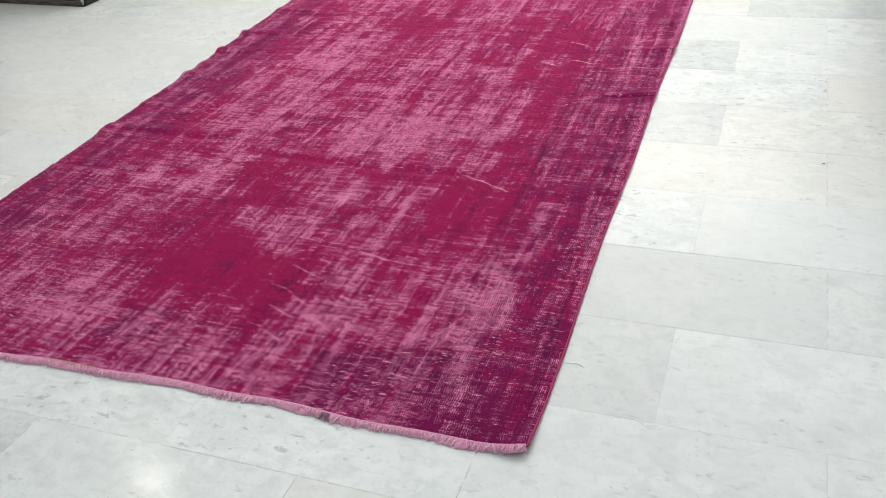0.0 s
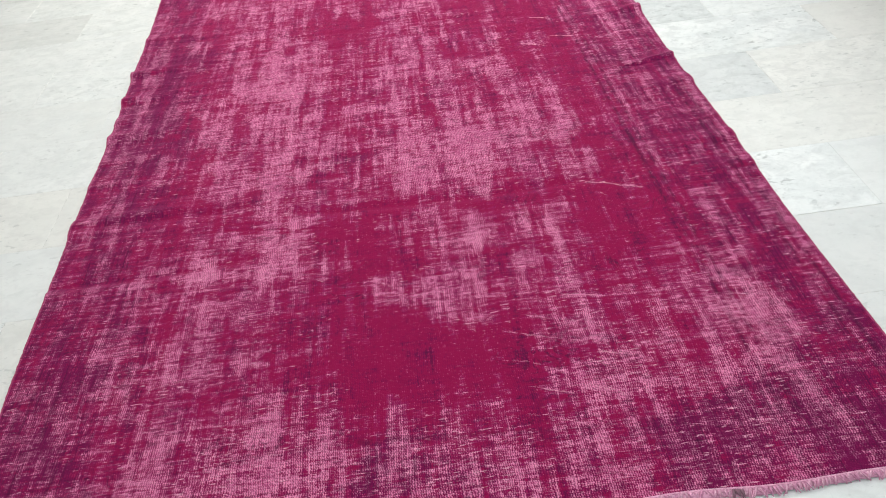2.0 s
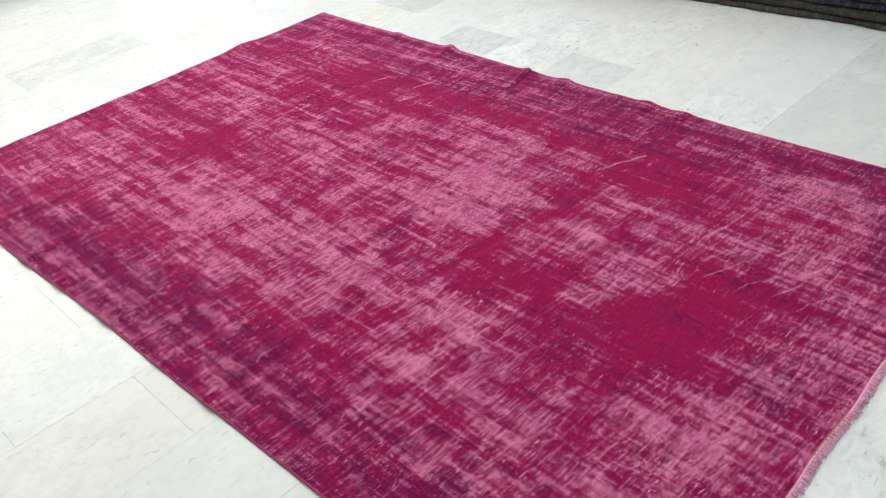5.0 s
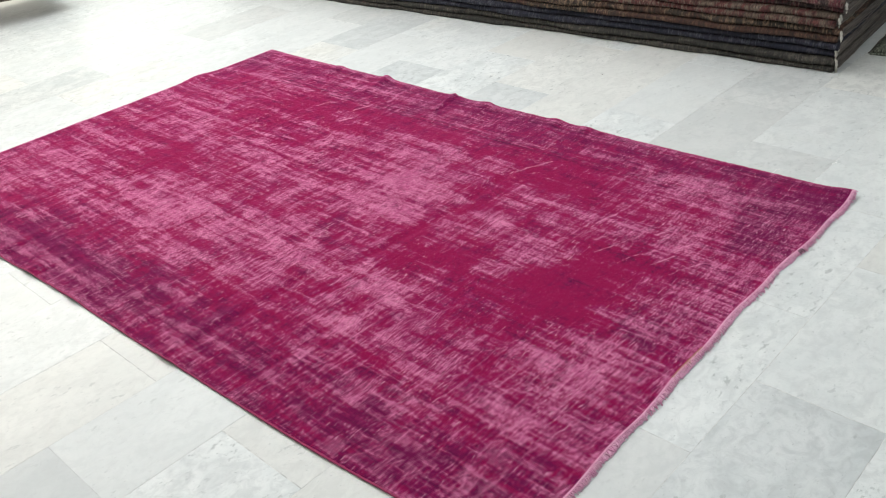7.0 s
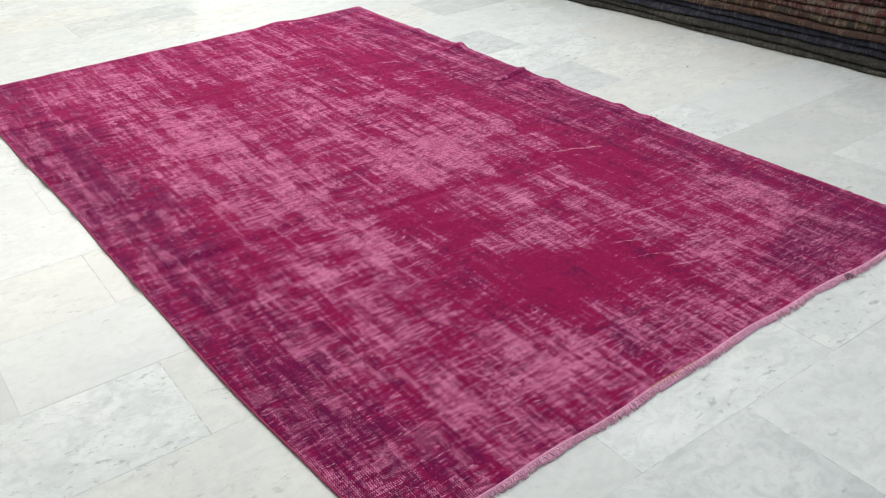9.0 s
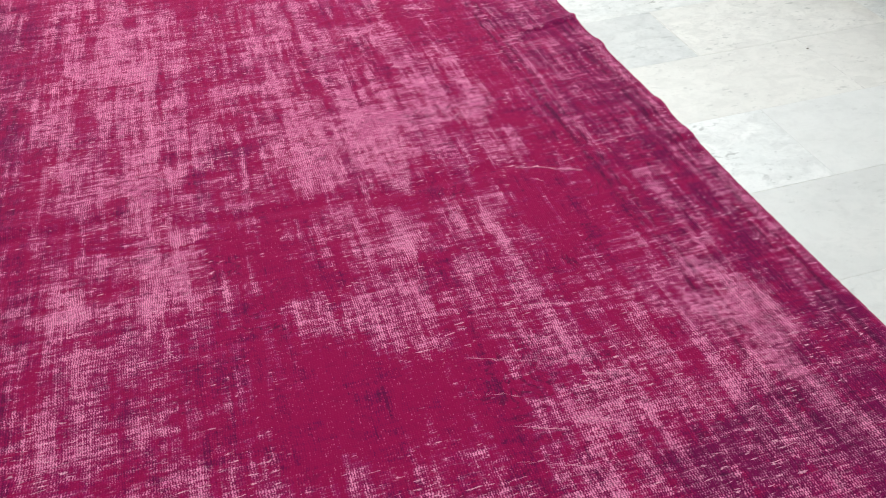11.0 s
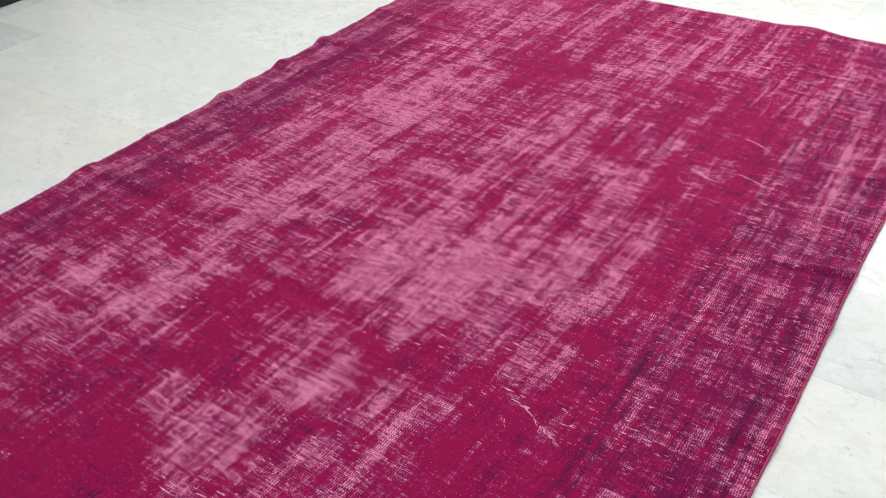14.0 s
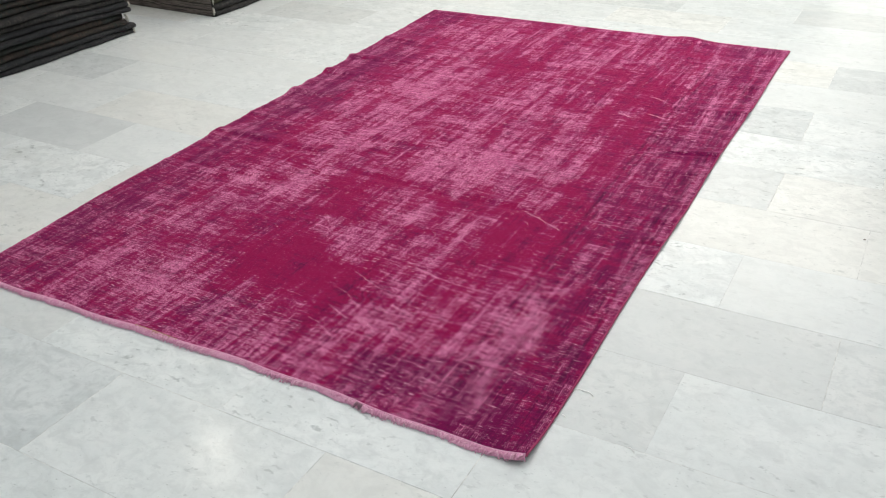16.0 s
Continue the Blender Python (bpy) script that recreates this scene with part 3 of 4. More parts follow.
# worn places (x, y, half width, half length, how worn); below zero: kept pile
WORN_SOUTH = (
    (0.14, -1.02, 0.07, 0.03, 0.35), (0.66, -1.00, 0.03, 0.04, 0.30), (0.67, -0.90, 0.04, 0.06, 0.50), (-0.38, -0.88, 0.13, 0.09, 0.45),
    (0.27, -0.79, 0.06, 0.06, 0.30), (0.66, -0.79, 0.04, 0.05, 0.60), (0.41, -0.76, 0.09, 0.12, 0.45), (-0.73, -0.65, 0.11, 0.05, 0.25),
    (0.66, -0.64, 0.06, 0.09, 0.65), (-0.48, -0.60, 0.08, 0.08, 0.35), (0.41, -0.50, 0.05, 0.11, 0.25), (-0.74, -0.49, 0.09, 0.06, 0.20),
    (0.63, -0.46, 0.05, 0.07, 0.45), (-0.07, -0.43, 0.06, 0.08, 0.50), (0.27, -0.43, 0.08, 0.07, 0.30), (0.07, -0.42, 0.06, 0.12, 0.50),
    (-0.53, -0.42, 0.10, 0.08, 0.15),
)
WORN_MIDDLE = (
    (-0.76, -0.26, 0.06, 0.07, 0.35), (-0.43, -0.24, 0.13, 0.07, 0.55), (-0.59, -0.22, 0.04, 0.06, 0.35), (0.31, -0.21, 0.07, 0.09, 0.50),
    (0.66, -0.21, 0.04, 0.07, 0.25), (0.09, -0.21, 0.04, 0.07, 0.40), (-0.05, -0.13, 0.07, 0.07, 0.35), (-0.43, -0.06, 0.07, 0.08, 0.50),
    (0.03, 0.14, 0.14, 0.12, 0.55), (-0.46, 0.15, 0.15, 0.10, 0.30), (-0.46, 0.19, 0.10, 0.09, 0.25), (0.39, 0.27, 0.15, 0.05, 0.30),
    (0.79, 0.30, 0.04, 0.15, 0.08), (0.03, 0.30, 0.16, 0.13, 0.40), (0.25, 0.32, 0.11, 0.10, 0.50), (-0.80, 0.34, 0.07, 0.11, 0.25),
    (-0.37, 0.36, 0.07, 0.07, 0.50),
)
WORN_NORTH = (
    (-0.59, 0.39, 0.05, 0.11, 0.30), (0.63, 0.45, 0.07, 0.12, 0.25), (-0.40, 0.46, 0.15, 0.10, 0.25), (0.24, 0.77, 0.08, 0.12, 0.40),
    (-0.53, 0.77, 0.10, 0.12, 0.30), (-0.30, 0.78, 0.07, 0.06, 0.35), (-0.51, 0.81, 0.08, 0.12, 0.40), (0.04, 0.83, 0.10, 0.08, 0.30),
    (-0.34, 0.89, 0.05, 0.08, 0.35), (0.29, 0.96, 0.09, 0.04, 0.30), (-0.51, 1.02, 0.06, 0.10, 0.35), (-0.01, 1.05, 0.05, 0.15, 0.35),
    (0.01, 1.51, 0.08, 0.15, 0.40), (0.20, 1.56, 0.04, 0.12, 0.35), (-0.64, 1.67, 0.25, 0.12, 0.30), (0.59, 1.68, 0.06, 0.10, 0.35),
)
KEPT_SOUTH = (
    (-0.25, -0.82, 0.04, 0.03, -0.30), (-0.66, -0.75, 0.05, 0.04, -0.30), (0.13, -0.71, 0.11, 0.13, -0.65), (-0.10, -0.66, 0.15, 0.13, -1.20),
    (-0.33, -0.64, 0.07, 0.08, -0.25), (0.57, -0.60, 0.04, 0.04, -0.25), (0.23, -0.53, 0.11, 0.05, -0.35), (-0.58, -0.34, 0.02, 0.06, -0.35),
    (-0.67, -0.34, 0.04, 0.07, -0.30), (0.18, -0.31, 0.08, 0.04, -0.50), (-0.05, -0.31, 0.07, 0.035, -0.40), (0.48, -0.23, 0.11, 0.17, -0.85),
    (-0.20, -0.23, 0.08, 0.23, -0.80), (0.36, -0.40, 0.26, 0.20, -0.24), (0.50, -0.84, 0.14, 0.16, -0.22), (0.09, -0.06, 0.22, 0.055, -0.40), (0.27, -0.06, 0.12, 0.06, -0.40), (0.72, -0.12, 0.09, 0.22, -0.25),
)
KEPT_MIDDLE = (
    (-0.65, -0.04, 0.12, 0.08, -0.25), (-0.46, 0.04, 0.14, 0.05, -0.35), (0.70, 0.36, 0.16, 0.42, -0.26), (0.51, 0.07, 0.05, 0.13, -0.60), (-0.72, 0.14, 0.03, 0.14, -0.40),
    (-0.63, 0.23, 0.06, 0.05, -0.35), (-0.24, 0.23, 0.12, 0.08, -0.45), (-0.65, 0.35, 0.04, 0.10, -0.35), (-0.24, 0.45, 0.05, 0.06, -0.45),
    (0.46, 0.49, 0.09, 0.10, -0.40), (-0.27, 0.58, 0.05, 0.10, -0.30), (-0.30, 0.65, 0.05, 0.12, -0.45), (-0.58, 0.73, 0.02, 0.15, -0.40),
    (0.45, 0.77, 0.12, 0.15, -0.50), (-0.65, 0.81, 0.02, 0.12, -0.40), (-0.21, 0.89, 0.05, 0.10, -0.40),
)
KEPT_NORTH = (
    (0.13, 0.93, 0.05, 0.05, -0.30), (0.45, 1.06, 0.10, 0.10, -0.30), (-0.88, 1.06, 0.10, 0.10, -0.25), (-0.09, 1.07, 0.05, 0.10, -0.40),
    (0.40, 1.21, 0.12, 0.20, -0.60), (-0.27, 1.22, 0.07, 0.12, -0.50), (-0.65, 1.25, 0.10, 0.05, -0.30), (-0.14, 1.26, 0.04, 0.10, -0.40),
    (-0.39, 1.31, 0.06, 0.05, -0.40), (0.23, 1.32, 0.06, 0.09, -0.50), (-0.24, 1.33, 0.07, 0.10, -0.70), (-0.89, 1.52, 0.12, 0.10, -0.25),
    (-0.22, 1.71, 0.06, 0.06, -0.35), (-0.40, 1.73, 0.02, 0.08, -0.40), (0.54, 1.73, 0.03, 0.10, -0.35),
)
PURPLE_PLACES = (
    (0.75, -0.95, 0.03, 0.10, 0.40), (-0.15, -0.94, 0.07, 0.07, 0.35), (0.49, -0.93, 0.12, 0.08, 0.80), (-0.83, -0.78, 0.11, 0.04, 0.35),
    (-0.87, -0.69, 0.06, 0.19, 0.35), (0.77, -0.47, 0.05, 0.05, 0.30), (-0.87, 0.06, 0.08, 0.04, 0.30), (-0.24, 0.23, 0.12, 0.08, 0.40),
    (-0.26, 0.26, 0.10, 0.04, 0.30), (0.08, 0.51, 0.10, 0.06, 0.20), (-0.93, 0.59, 0.09, 0.21, 0.60), (0.71, 0.78, 0.07, 0.20, 0.30), (0.72, 0.30, 0.10, 0.34, 0.24),
    (-0.86, 1.10, 0.12, 0.12, 0.30), (-1.00, 1.20, 0.05, 0.20, 0.25),
)


# worn creases, where pale threads are drawn out of the pile: points, thickness
CREASES = (
    (((0.412, -0.044), (0.455, -0.060), (0.50, -0.085), (0.560, -0.113)), 1.2), (((0.432, -0.103), (0.456, -0.124)), 1.2),
    (((0.383, 0.917), (0.41, 0.905), (0.443, 0.886)), 1.0), (((0.499, 0.950), (0.54, 0.938), (0.583, 0.915)), 1.2), (((0.450, 1.142), (0.521, 1.116)), 1.0),
    (((0.098, -0.687), (0.15, -0.700), (0.20, -0.735), (0.261, -0.763)), 0.5), (((0.113, -0.597), (0.18, -0.625), (0.281, -0.664)), 0.5), (((0.171, -0.556), (0.291, -0.602)), 0.5),
    (((0.144, -0.774), (0.233, -0.812)), 0.6), (((0.124, -0.846), (0.19, -0.870), (0.261, -0.907)), 0.6),
    (((0.26, -0.79), (0.33, -0.83)), 0.6), (((0.30, -0.70), (0.36, -0.72)), 0.6), (((0.26, -0.50), (0.35, -0.52)), 0.6))
# creases pressed into the rug: points, half width, height, shade painted as kept pile
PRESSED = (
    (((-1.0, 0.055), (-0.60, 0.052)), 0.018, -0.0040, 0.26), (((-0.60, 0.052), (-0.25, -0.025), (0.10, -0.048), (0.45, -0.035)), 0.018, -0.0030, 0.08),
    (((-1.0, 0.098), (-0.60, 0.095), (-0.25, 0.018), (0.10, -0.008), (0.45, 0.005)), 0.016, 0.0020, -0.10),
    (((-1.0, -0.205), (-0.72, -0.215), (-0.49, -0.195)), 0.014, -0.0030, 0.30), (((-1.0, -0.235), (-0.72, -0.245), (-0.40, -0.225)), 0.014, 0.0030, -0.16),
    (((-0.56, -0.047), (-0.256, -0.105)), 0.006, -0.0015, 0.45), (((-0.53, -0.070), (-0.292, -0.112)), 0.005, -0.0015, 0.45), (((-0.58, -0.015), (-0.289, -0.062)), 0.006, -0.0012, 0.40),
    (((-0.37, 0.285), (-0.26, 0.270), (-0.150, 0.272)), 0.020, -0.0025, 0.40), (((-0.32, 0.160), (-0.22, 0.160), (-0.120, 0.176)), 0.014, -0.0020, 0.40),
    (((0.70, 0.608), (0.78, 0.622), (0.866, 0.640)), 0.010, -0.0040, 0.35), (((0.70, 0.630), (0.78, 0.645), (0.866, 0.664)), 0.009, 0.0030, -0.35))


def value_noise(x, y, seed):
    """Smooth noise on a unit grid, from -1 to 1."""
    table = np.random.default_rng(seed).uniform(-1, 1, (64, 64))
    i, j = np.floor(x).astype(int), np.floor(y).astype(int)
    f, g = x - i, y - j
    f, g = f * f * (3 - 2 * f), g * g * (3 - 2 * g)
    i, j, k, m = i % 64, j % 64, (i + 1) % 64, (j + 1) % 64
    return (table[i, j] * (1 - f) + table[k, j] * f) * (1 - g) + (table[i, m] * (1 - f) + table[k, m] * f) * g


def puckers(x, y):
    """Low ripples that run across the rug, strongest in its western and northern parts."""
    where = np.clip(1.0 - np.maximum(0, x - 0.1) / 0.5, 0.25, 1) * np.clip((y + 0.5) / 0.5, 0.3, 1)
    return where * (0.7 * value_noise(x / 0.13, (y + 0.04 * x) / 0.036, 3) + 0.5 * value_noise(x / 0.07, (y - 0.03 * x) / 0.021, 8))


def along(x, y, line):
    """The squared distance from a line of points."""
    near = np.full_like(x, 9.0)
    for (ax, ay), (bx, by) in zip(line, line[1:]):
        s = np.clip(((x - ax) * (bx - ax) + (y - ay) * (by - ay)) / ((bx - ax) ** 2 + (by - ay) ** 2), 0, 1)
        near = np.minimum(near, (x - ax - s * (bx - ax)) ** 2 + (y - ay - s * (by - ay)) ** 2)
    return near


def rug_shape():
    u, v = np.meshgrid(np.linspace(0, 1, NU + 1), np.linspace(0, 1, NV + 1))
    corners = [np.array(c) for c in (SW, SE, NE, NW)]
    xy = sum(w[..., None] * c for w, c in zip(((1 - u) * (1 - v), u * (1 - v), u * v, (1 - u) * v), corners))
    x, y = xy[..., 0].copy(), xy[..., 1].copy()
    y += (0.004 + 0.022 * np.exp(-((x + 0.15) / 0.55) ** 2) + 0.006 * np.sin(11 * u + 0.6) + 0.003 * np.sin(37 * u)) * (1 - v) ** 9
    y += 0.005 * np.sin(math.pi * u) * v ** 8 + 0.012 * u ** 8 * (1 - v) ** 12
    x += (0.003 * np.sin(19 * v) - 0.007 * np.sin(math.pi * v)) * u ** 4
    x -= 0.013 * np.exp(-((y + 0.30) / 0.42) ** 2) * (1 - u) ** 4
    x += 0.004 * np.exp(-((y - 1.1) / 0.5) ** 2) * (1 - u) ** 4 + 0.003 * np.sin(23 * v + 1) * (1 - u) ** 8
    z = np.full_like(x, 0.0075)
    z += 0.0008 * np.sin(9 * x + 2 * np.sin(3 * y)) * np.sin(7 * y + 1.3 * x)
    for centre, high, deep in LEFT_FOLDS:
        away = np.maximum(0, x + 0.99 + 0.047 * y) / deep
        z += high * np.exp(-((y - centre - 0.03 * away) / 0.038) ** 2) * np.exp(-away ** 1.5)
        x -= 0.35 * high * np.exp(-((y - centre) / 0.03) ** 2) * (1 - u) ** 10
    for centre, high, deep in RIGHT_FOLDS:
        away = np.maximum(0, 0.87 - x) / deep
        z += high * np.exp(-((y - centre + 0.02 * away) / 0.035) ** 2) * np.exp(-away ** 1.5)
        x += 0.2 * high * np.exp(-((y - centre) / 0.03) ** 2) * u ** 10
    # puckers across the warp, pressed creases, a bump in the far hem, the lifted corner
    z += 0.0017 * puckers(x, y)
    for line, width, high, _ in PRESSED:
        z += high * np.exp(-along(x, y, line) / width ** 2)
    z += 0.012 * np.exp(-(((x - 0.38) / 0.08) ** 2 + ((y - 2.0) / 0.05) ** 2))
    z += 0.016 * np.exp(-(((x - 0.9) / 0.07) ** 2 + ((y + 1.085) / 0.07) ** 2))
    return u, v, x, y, z


def soft_spots(x, y, spots):
    wob_x = 0.03 * np.sin(21 * y + 3 * np.sin(9 * x)) + 0.02 * np.sin(47 * y)
    wob_y = 0.025 * np.sin(19 * x + 2 * np.sin(11 * y)) + 0.02 * np.sin(53 * x)
    total = np.zeros_like(x)
    for cx, cy, rx, ry, weight in spots:
        d = (np.abs(x + wob_x - cx) / rx) ** 2.2 + (np.abs(y + wob_y - cy) / ry) ** 2.2
        total += weight * np.exp(-d * 0.7)
    return total


def edge_fall(d, w):
    return 1 / (1 + np.exp((d - w) / 0.03))


def rug_mesh():
    _, _, x, y, z = rug_shape()
    rows, cols = x.shape
    verts = np.stack([x, y, z], -1).reshape(-1, 3)
    idx = np.arange(rows * cols).reshape(rows, cols)
    quads = np.stack([idx[:-1, :-1], idx[:-1, 1:], idx[1:, 1:], idx[1:, :-1]], -1).reshape(-1, 4)
    rim = np.concatenate([idx[0, :-1], idx[:-1, -1], idx[-1, :0:-1], idx[:0:-1, 0]])
    foot = verts[rim].copy()
    foot[:, 2] = np.maximum(0.0012, foot[:, 2] - 0.0065)
    low = len(verts) + np.arange(len(rim))
    skirt = np.stack([rim, low, np.roll(low, -1), np.roll(rim, -1)], -1)
    me = bpy.data.meshes.new("field")
    me.from_pydata(np.concatenate([verts, foot]).tolist(), [], quads.tolist() + skirt.tolist())
    me.update()
    west, east, south, north = x + 0.99 + 0.047 * y, 0.866 - x, y + 1.11, 2.0 - y
    worn = soft_spots(x, y, WORN_SOUTH + WORN_MIDDLE + WORN_NORTH)
    kept = soft_spots(x, y, KEPT_SOUTH + KEPT_MIDDLE + KEPT_NORTH)
    wear_and_shade = 0.30 + 0.74 * (worn + kept)
    wear_and_shade -= 0.10 * edge_fall(west, 0.30) + 0.05 * edge_fall(east, 0.26) + 0.05 * np.clip(y - 0.6, 0, 1)
    streak = np.exp(-((x - 0.668 - 0.015 * (y + 0.6)) / 0.030) ** 2) / (1 + np.exp(-(y + 1.0) / 0.03)) / (1 + np.exp((y + 0.24) / 0.06))
    wear_and_shade += 0.42 * streak * (1 + 0.35 * np.sin(23 * y) * np.sin(61 * y + 40 * x))
    # the pile is thinner all over towards the south-western corner
    thin = 1 / (1 + np.exp((x + 0.10) / 0.08)) / (1 + np.exp((y + 0.72) / 0.06))
    wear_and_shade += 0.16 * thin
    for line, thick in CREASES:
        wear_and_shade += (0.2 + 0.12 * thick) * np.exp(-along(x, y, line) / 0.009 ** 2)
    # crease shade, and light on the ridges, painted into the colour map
    for line, width, _, crease_shade in PRESSED:
        wear_and_shade -= crease_shade * np.exp(-along(x, y, line) / width ** 2)
    # paler on the ripples' crests, deeper in their troughs
    wear_and_shade += 0.16 * puckers(x, y)
    wear_and_shade += 0.55 * np.exp(-((east - 0.022) / 0.007) ** 2) * np.clip(y + 0.6, 0, 1)
    edge = edge_fall
    border = 0.16 + 0.46 * edge(west, 0.26) + 0.42 * edge(east, 0.27) + 0.20 * edge(south, 0.21) + 0.16 * edge(north, 0.18)
    border += soft_spots(x, y, PURPLE_PLACES) - 0.45 * np.clip(worn, 0, 1)
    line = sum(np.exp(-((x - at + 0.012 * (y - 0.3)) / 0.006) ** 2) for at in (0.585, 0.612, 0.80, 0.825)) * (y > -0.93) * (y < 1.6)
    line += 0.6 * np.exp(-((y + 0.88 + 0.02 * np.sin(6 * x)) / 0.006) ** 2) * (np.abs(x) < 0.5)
    band = edge(south, 0.19)
    wear_and_shade += band * (0.55 * (0.42 - 0.12 * edge(east, 0.5) - wear_and_shade))
    border += 0.04 * band + 0.24 * band * edge(east, 0.5) - 0.14 * thin
    pad = np.zeros(len(rim))
    for name, values in (("wear_and_shade", wear_and_shade), ("border", border), ("line", line)):
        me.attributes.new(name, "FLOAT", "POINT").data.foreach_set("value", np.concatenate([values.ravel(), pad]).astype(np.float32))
    return me, x, y, z


def tufts(rng, xs, ys, zs, ax, ay, length, step, thick):
    """A fringe: short plump bent tufts along a hem, laid outward and down to the floor in two layers."""
    vs, fs = [], []
    gone = np.concatenate([[0], np.cumsum(np.hypot(np.diff(xs), np.diff(ys)))])
    for n, s in enumerate(np.arange(0.002, gone[-1], step)):
        px, py, pz = (np.interp(s, gone, a) for a in (xs, ys, zs))
        size = length * rng.uniform(0.55, 1.15) * (0.92 + 0.12 * math.sin(s * 23))
        side = rng.uniform(-0.7, 0.7)
        w = thick * rng.uniform(0.8, 1.3)
        lift = 0.0022 * (n % 2) + rng.uniform(0, 0.0016)
        b = len(vs)
        for k in range(4):
            f = k / 3
            cx, cy = px + ax * size * f + side * size * f * f * abs(ay), py + ay * size * f + side * size * f * f * abs(ax)
            cz = max(0.6 * w + 0.0008, (pz - 0.001) - min(pz - 0.001, 0.0065) * f * f + 0.0012 + lift * math.sin(2.6 * f))
            r = w * (0.75, 1.1, 1.15, 0.6)[k]
            for a in (0, 72, 144, 216, 288):
                h, u = math.cos(math.radians(a)), math.sin(math.radians(a))
                vs.append((cx + r * h * abs(ay), cy + r * h * abs(ax), cz + 0.7 * r * u))
        for k in range(3):
            for i in range(5):
                m = (i + 1) % 5
                fs.append((b + 5 * k + i, b + 5 * k + m, b + 5 * k + 5 + m, b + 5 * k + 5 + i))
        fs.append((b + 15, b + 16, b + 17, b + 18, b + 19))
    me = bpy.data.meshes.new("fringe")
    me.from_pydata(vs, [], fs)
    me.update()
    return me


def hem_band(rng, xs, ys, zs):
    """The flat-woven end of the rug, sloping from the pile to the floor, with an uneven outer edge."""
    vs, fs = [], []
    for k, (px, py, pz) in enumerate(zip(xs, ys, zs)):
        out = 0.013 + 0.003 * math.sin(px * 19) + 0.002 * math.sin(px * 53) + rng.uniform(-0.002, 0.002)
        vs += [(px, py, pz + 0.0006), (px, py - out * 0.5, pz * 0.75 + 0.001), (px, py - out, max(0.0035, pz - 0.005)), (px, py - out, max(0.0012, pz - 0.0075))]
        if k:
            b = 4 * k
            fs += [(b - 4 + i, b - 3 + i, b + 1 + i, b + i) for i in range(3)]
    me = bpy.data.meshes.new("hem_band")
    me.from_pydata(vs, [], fs)
    me.update()
    return me


def scratch(rng, points, thick):
    """A row of bare threads, drawn out of the pile: broken dashes beside one another."""
    bm = bmesh.new()
    for lane in range(4):
        run = []
        for p in thread_run(rng, points, 0.0013 * thick * (lane - 1.5)):
            if rng.random() < 0.35 + 0.14 * abs(lane - 1.5):
                dash(rng, run, bm, thick)
                run = []
            run.append(p)
        dash(rng, run, bm, thick)
    return bm


def dash(rng, run, bm, size):
    if len(run) < 2:
        return
    thick = size * rng.uniform(0.0003, 0.0009)
    small = tube(run, [thick * (0.35 + math.sin(math.pi * (0.1 + 0.8 * k / (len(run) - 1)))) for k in range(len(run))], 4)
    me = mesh_of(small, "dash")
    bm.from_mesh(me)
    bpy.data.meshes.remove(me)


def thread_run(rng, points, aside):
    pts = []
    for a, b in zip(points, points[1:]):
        n = max(3, int(math.dist(a, b) / 0.007))
        pts += [(a[0] + (b[0] - a[0]) * k / n + rng.uniform(-0.0025, 0.0025), a[1] + (b[1] - a[1]) * k / n + aside + rng.uniform(-0.0016, 0.0016), rng.uniform(0.0, 0.0008)) for k in range(n)]
    return pts


def lay_rug():
    rng = random.Random(4)
    me, x, y, z = rug_mesh()
    rug = thing("magenta_rug", "worn overdyed magenta wool rug lying on marble tiles", "rug")
    part("field", me, RUG_MAT, rug, "worn crimson pile with pale pink abraded patches")
    for column, shift in ((0, -0.0015), (-1, 0.0015)):
        cord = [(px + shift, py, max(0.0036, pz - 0.003) + rng.uniform(-0.0006, 0.0006)) for px, py, pz in zip(x[::2, column], y[::2, column], z[::2, column])]
        part("selvedge", tube(cord, [rng.uniform(0.0026, 0.0038) for _ in cord], 6), SELVEDGE, rug, "bound crimson wool edge")
    hem = [a[0, ::3] for a in (x, y, z)]
    band = part("hem_band", hem_band(rng, x[0, ::2], y[0, ::2], z[0, ::2]), FRINGE_PINK, rug, "flat-woven pink end band")
    part("fringe", tufts(rng, *hem, 0, -1, 0.0190, 0.0029, 0.0017), FRINGE_PINK, band, "short pink wool fringe")
    pick = (x[0] > -0.27) & (x[0] < -0.12)
    part("fringe", tufts(rng, x[0][pick], y[0][pick] + 0.004, z[0][pick] + 0.001, 0, -1, 0.013, 0.005, 0.0021), FRINGE_OLIVE, band, "patch of olive-yellow fringe")
    pick = (x[0] > 0.445) & (x[0] < 0.470)
    part("fringe", tufts(rng, x[0][pick], y[0][pick] - 0.004, z[0][pick] + 0.002, 0, -1, 0.015, 0.004, 0.0026), FRINGE_DARK, band, "dark grey tuft in the fringe")
    part("cord", tube([(px, py - 0.001, pz) for px, py, pz in zip(x[0, ::4], y[0, ::4], z[0, ::4])], 0.0032, 5), FRINGE_PINK, band, "frayed pink woven cord")
    part("fringe", tufts(rng, x[-1, ::3], y[-1, ::3], z[-1, ::3], 0, 1, 0.009, 0.006, 0.0016), FRINGE_PINK, rug, "sparse pink fringe")
    for line, thick in CREASES:
        bm = scratch(rng, line, thick)
        for vert in bm.verts:
            near = np.argmin((x - vert.co.x) ** 2 + (y - vert.co.y) ** 2)
            vert.co.z += z.flat[near] - 0.0004
        part("bare_threads", bm, THREAD, rug, "pale bare threads in a worn crease")
    return rug


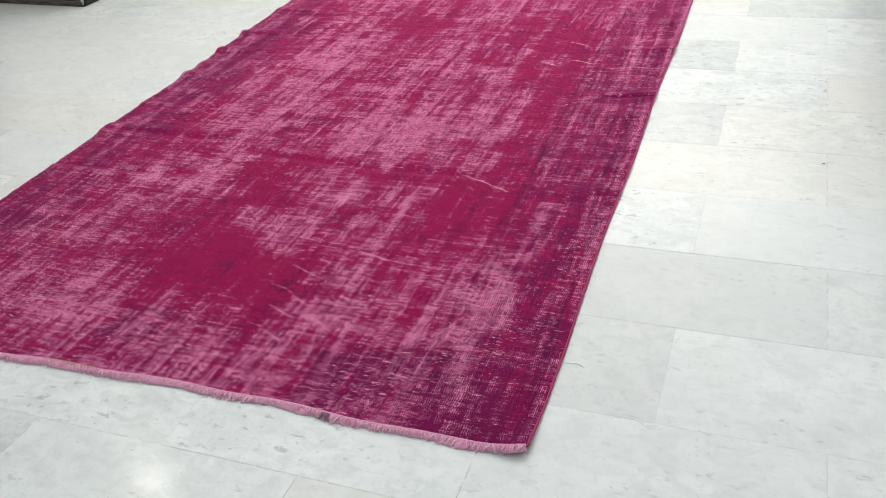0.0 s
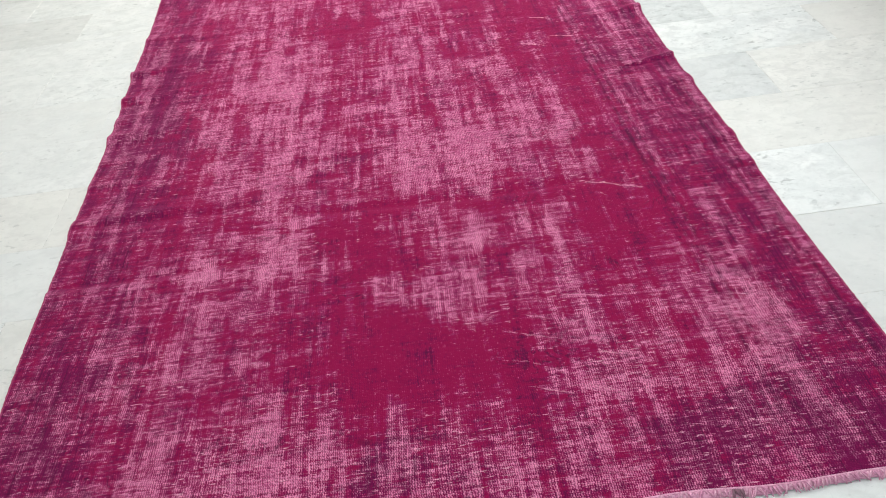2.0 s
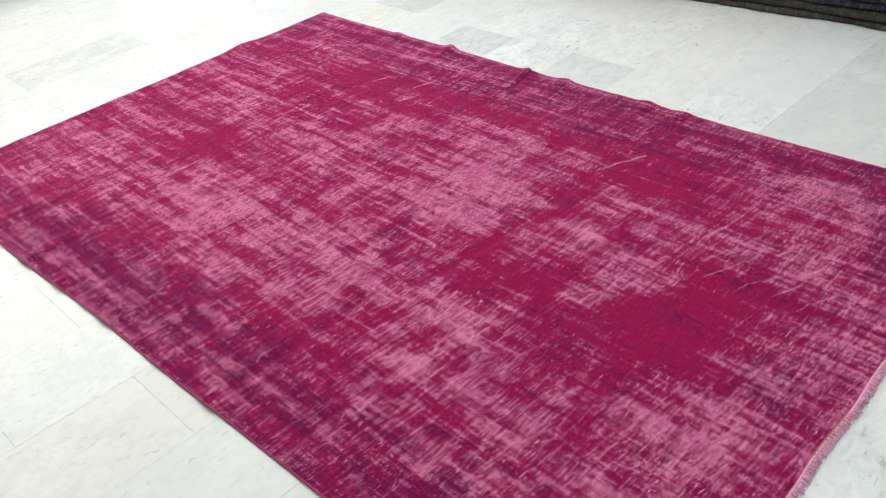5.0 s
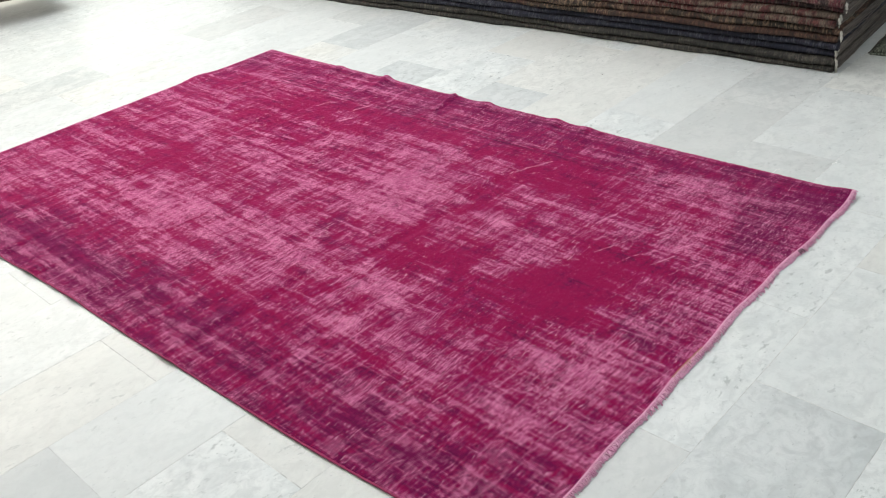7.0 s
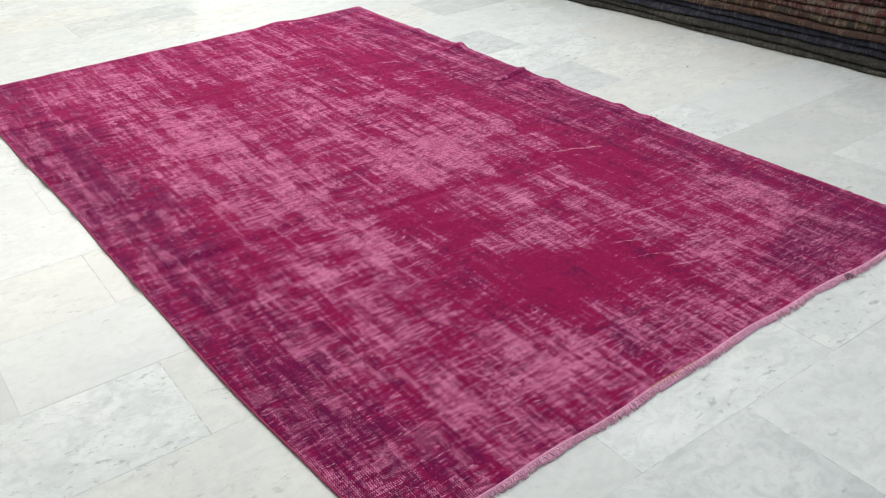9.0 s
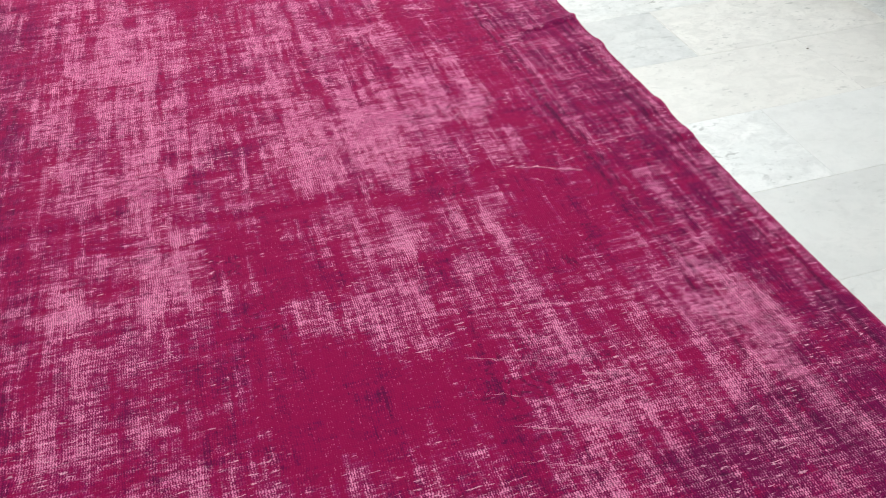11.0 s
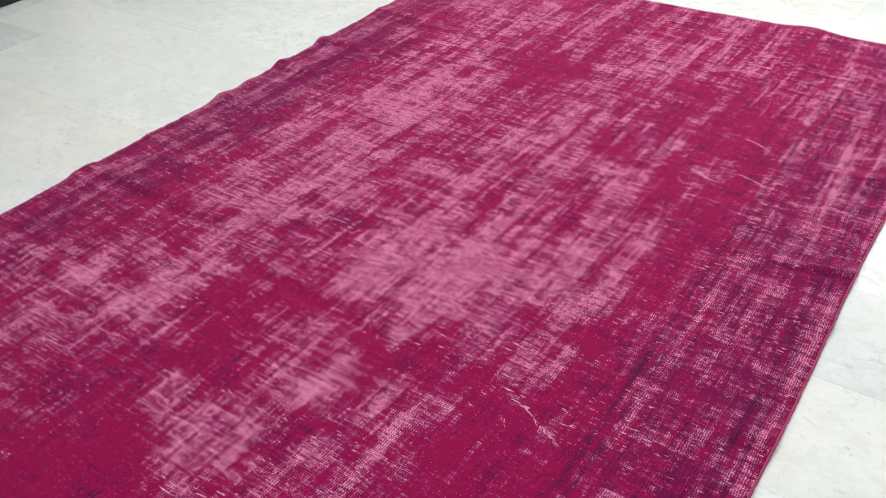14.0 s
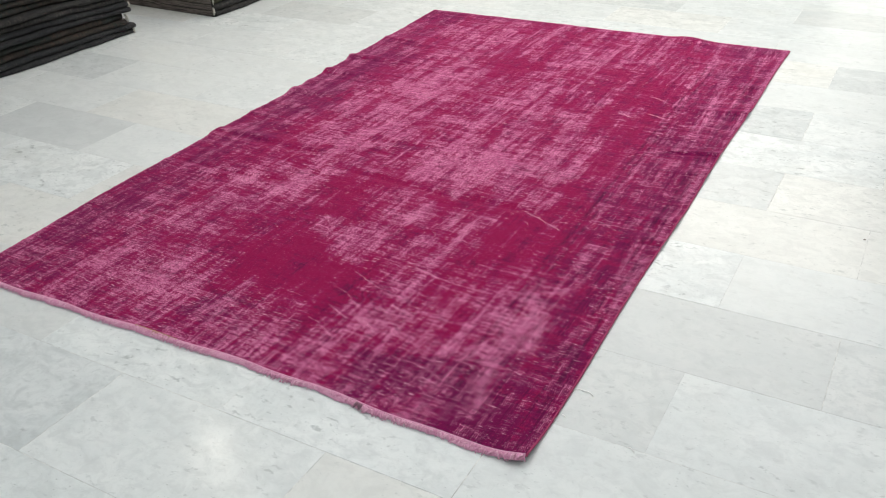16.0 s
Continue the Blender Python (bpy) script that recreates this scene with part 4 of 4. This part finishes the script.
lay_rug()


# ---- loose threads on the floor ----
def loose_thread(points, label):
    ob = thing("wool_thread", label, "thread", "loose threads on the floor", "", pose(*points[0], 0))
    x0, y0 = points[0]
    part("strand", tube([(px - x0, py - y0, 0.0014 + 0.0012 * (k % 2)) for k, (px, py) in enumerate(points)], 0.0010, 6), THREAD_WHITE, ob)


loose_thread(((0.876, -0.810), (0.885, -0.802), (0.897, -0.801), (0.912, -0.801), (0.920, -0.804), (0.926, -0.810)), "thin curled white wool thread beside the magenta rug")
loose_thread(((1.053, -0.938), (1.060, -0.938), (1.067, -0.942), (1.072, -0.948)), "short white wool thread lying on a marble tile")
loose_thread(((0.884, -0.903), (0.890, -0.904), (0.896, -0.908)), "tiny white wool thread beside the magenta rug")


def crumb(x, y):
    """A small dark chip lying on the floor."""
    bm = bmesh.new()
    bmesh.ops.create_icosphere(bm, subdivisions=2, radius=0.0028)
    rng = random.Random(9)
    for v in bm.verts:
        v.co *= rng.uniform(0.75, 1.15)
        v.co.x, v.co.z = v.co.x * 1.7, v.co.z * 0.5 + 0.0025
    ob = part("dark_chip", bm, BACKING, None, "tiny dark chip lying on a marble tile")
    ob.matrix_world = pose(x, y, 0, 0, 0, 25)
    tagged(ob, category="debris")


crumb(1.393, 0.242)
# ---- marble floor in running bond ----
PITCH, LONG, GAP = 0.3125, 0.62, 0.0014
GREY = {(1, -1), (3, -1), (-1, -5), (-5, -3), (5, 0), (1, -6)}
SMOKE = {(-2, 0), (-3, -1), (-2, -1), (-3, -5), (-5, -4)}
CREAM = {(2, 0), (5, -1), (7, -2)}


def tile_mesh(name, mat):
    bm = slab(-LONG / 2 + GAP / 2, -PITCH / 2 + GAP / 2, -0.02, LONG / 2 - GAP / 2, PITCH / 2 - GAP / 2, 0.0)
    top = [e for e in bm.edges if all(v.co.z > -0.001 for v in e.verts)]
    bmesh.ops.bevel(bm, geom=top, offset=0.0004, segments=1, affect="EDGES")
    me = mesh_of(bm, name)
    me.materials.append(mat)
    return me


def lay_floor():
    floor = part("floor", slab(X0 - 0.2, Y0 - 0.2, -0.12, X1 + 0.2, Y1 + 0.2, -0.0007), GROUT, None, "polished white marble tile floor with thin grey joints", False)
    tagged(floor, category="floor", kind="structure")
    kinds = {k: tile_mesh("tile", m) for k, m in (("w", MARBLE), ("g", MARBLE_GREY), ("s", MARBLE_SMOKE), ("c", MARBLE_CREAM))}
    rng = random.Random(12)
    rest = {k: ([], []) for k in kinds}
    for r in range(int(Y0 / PITCH) - 1, int(Y1 / PITCH) + 1):
        for k in range(-11, 7):
            x = (1.092 if r % 2 else 1.402) + LONG * (k + 0.5) + rng.uniform(-0.0012, 0.0012)
            y = PITCH * (r + 0.5)
            if not (X0 - 0.3 < x < X1 + 0.3 and Y0 - 0.15 < y < Y1 + 0.15):
                continue
            pick = rng.random()
            kind = "g" if (r, k) in GREY else "c" if (r, k) in CREAM else "s" if (r, k) in SMOKE else "c" if pick > 0.88 else "s" if pick < 0.07 else "w"
            m = pose(x, y, rng.uniform(-0.0004, 0.0), rng.uniform(-0.05, 0.05), rng.uniform(-0.04, 0.04), rng.choice((0, 180)))
            if -2.9 < x < 2.5 and -2.2 < y < 4.9:
                ob = new("tile", kinds[kind])
                ob.matrix_world = m
                ob.parent = floor
            else:
                vs, fs = rest[kind]
                n = len(vs)
                vs += [tuple(m @ v.co) for v in kinds[kind].vertices]
                fs += [tuple(i + n for i in p.vertices) for p in kinds[kind].polygons]
    for kind, (vs, fs) in rest.items():
        me = bpy.data.meshes.new("outer_tiles")
        me.from_pydata(vs, [], fs)
        me.materials.append(kinds[kind].materials[0])
        tagged(part("outer_tiles", me, None, floor, smooth=False), kind="stuff")


lay_floor()
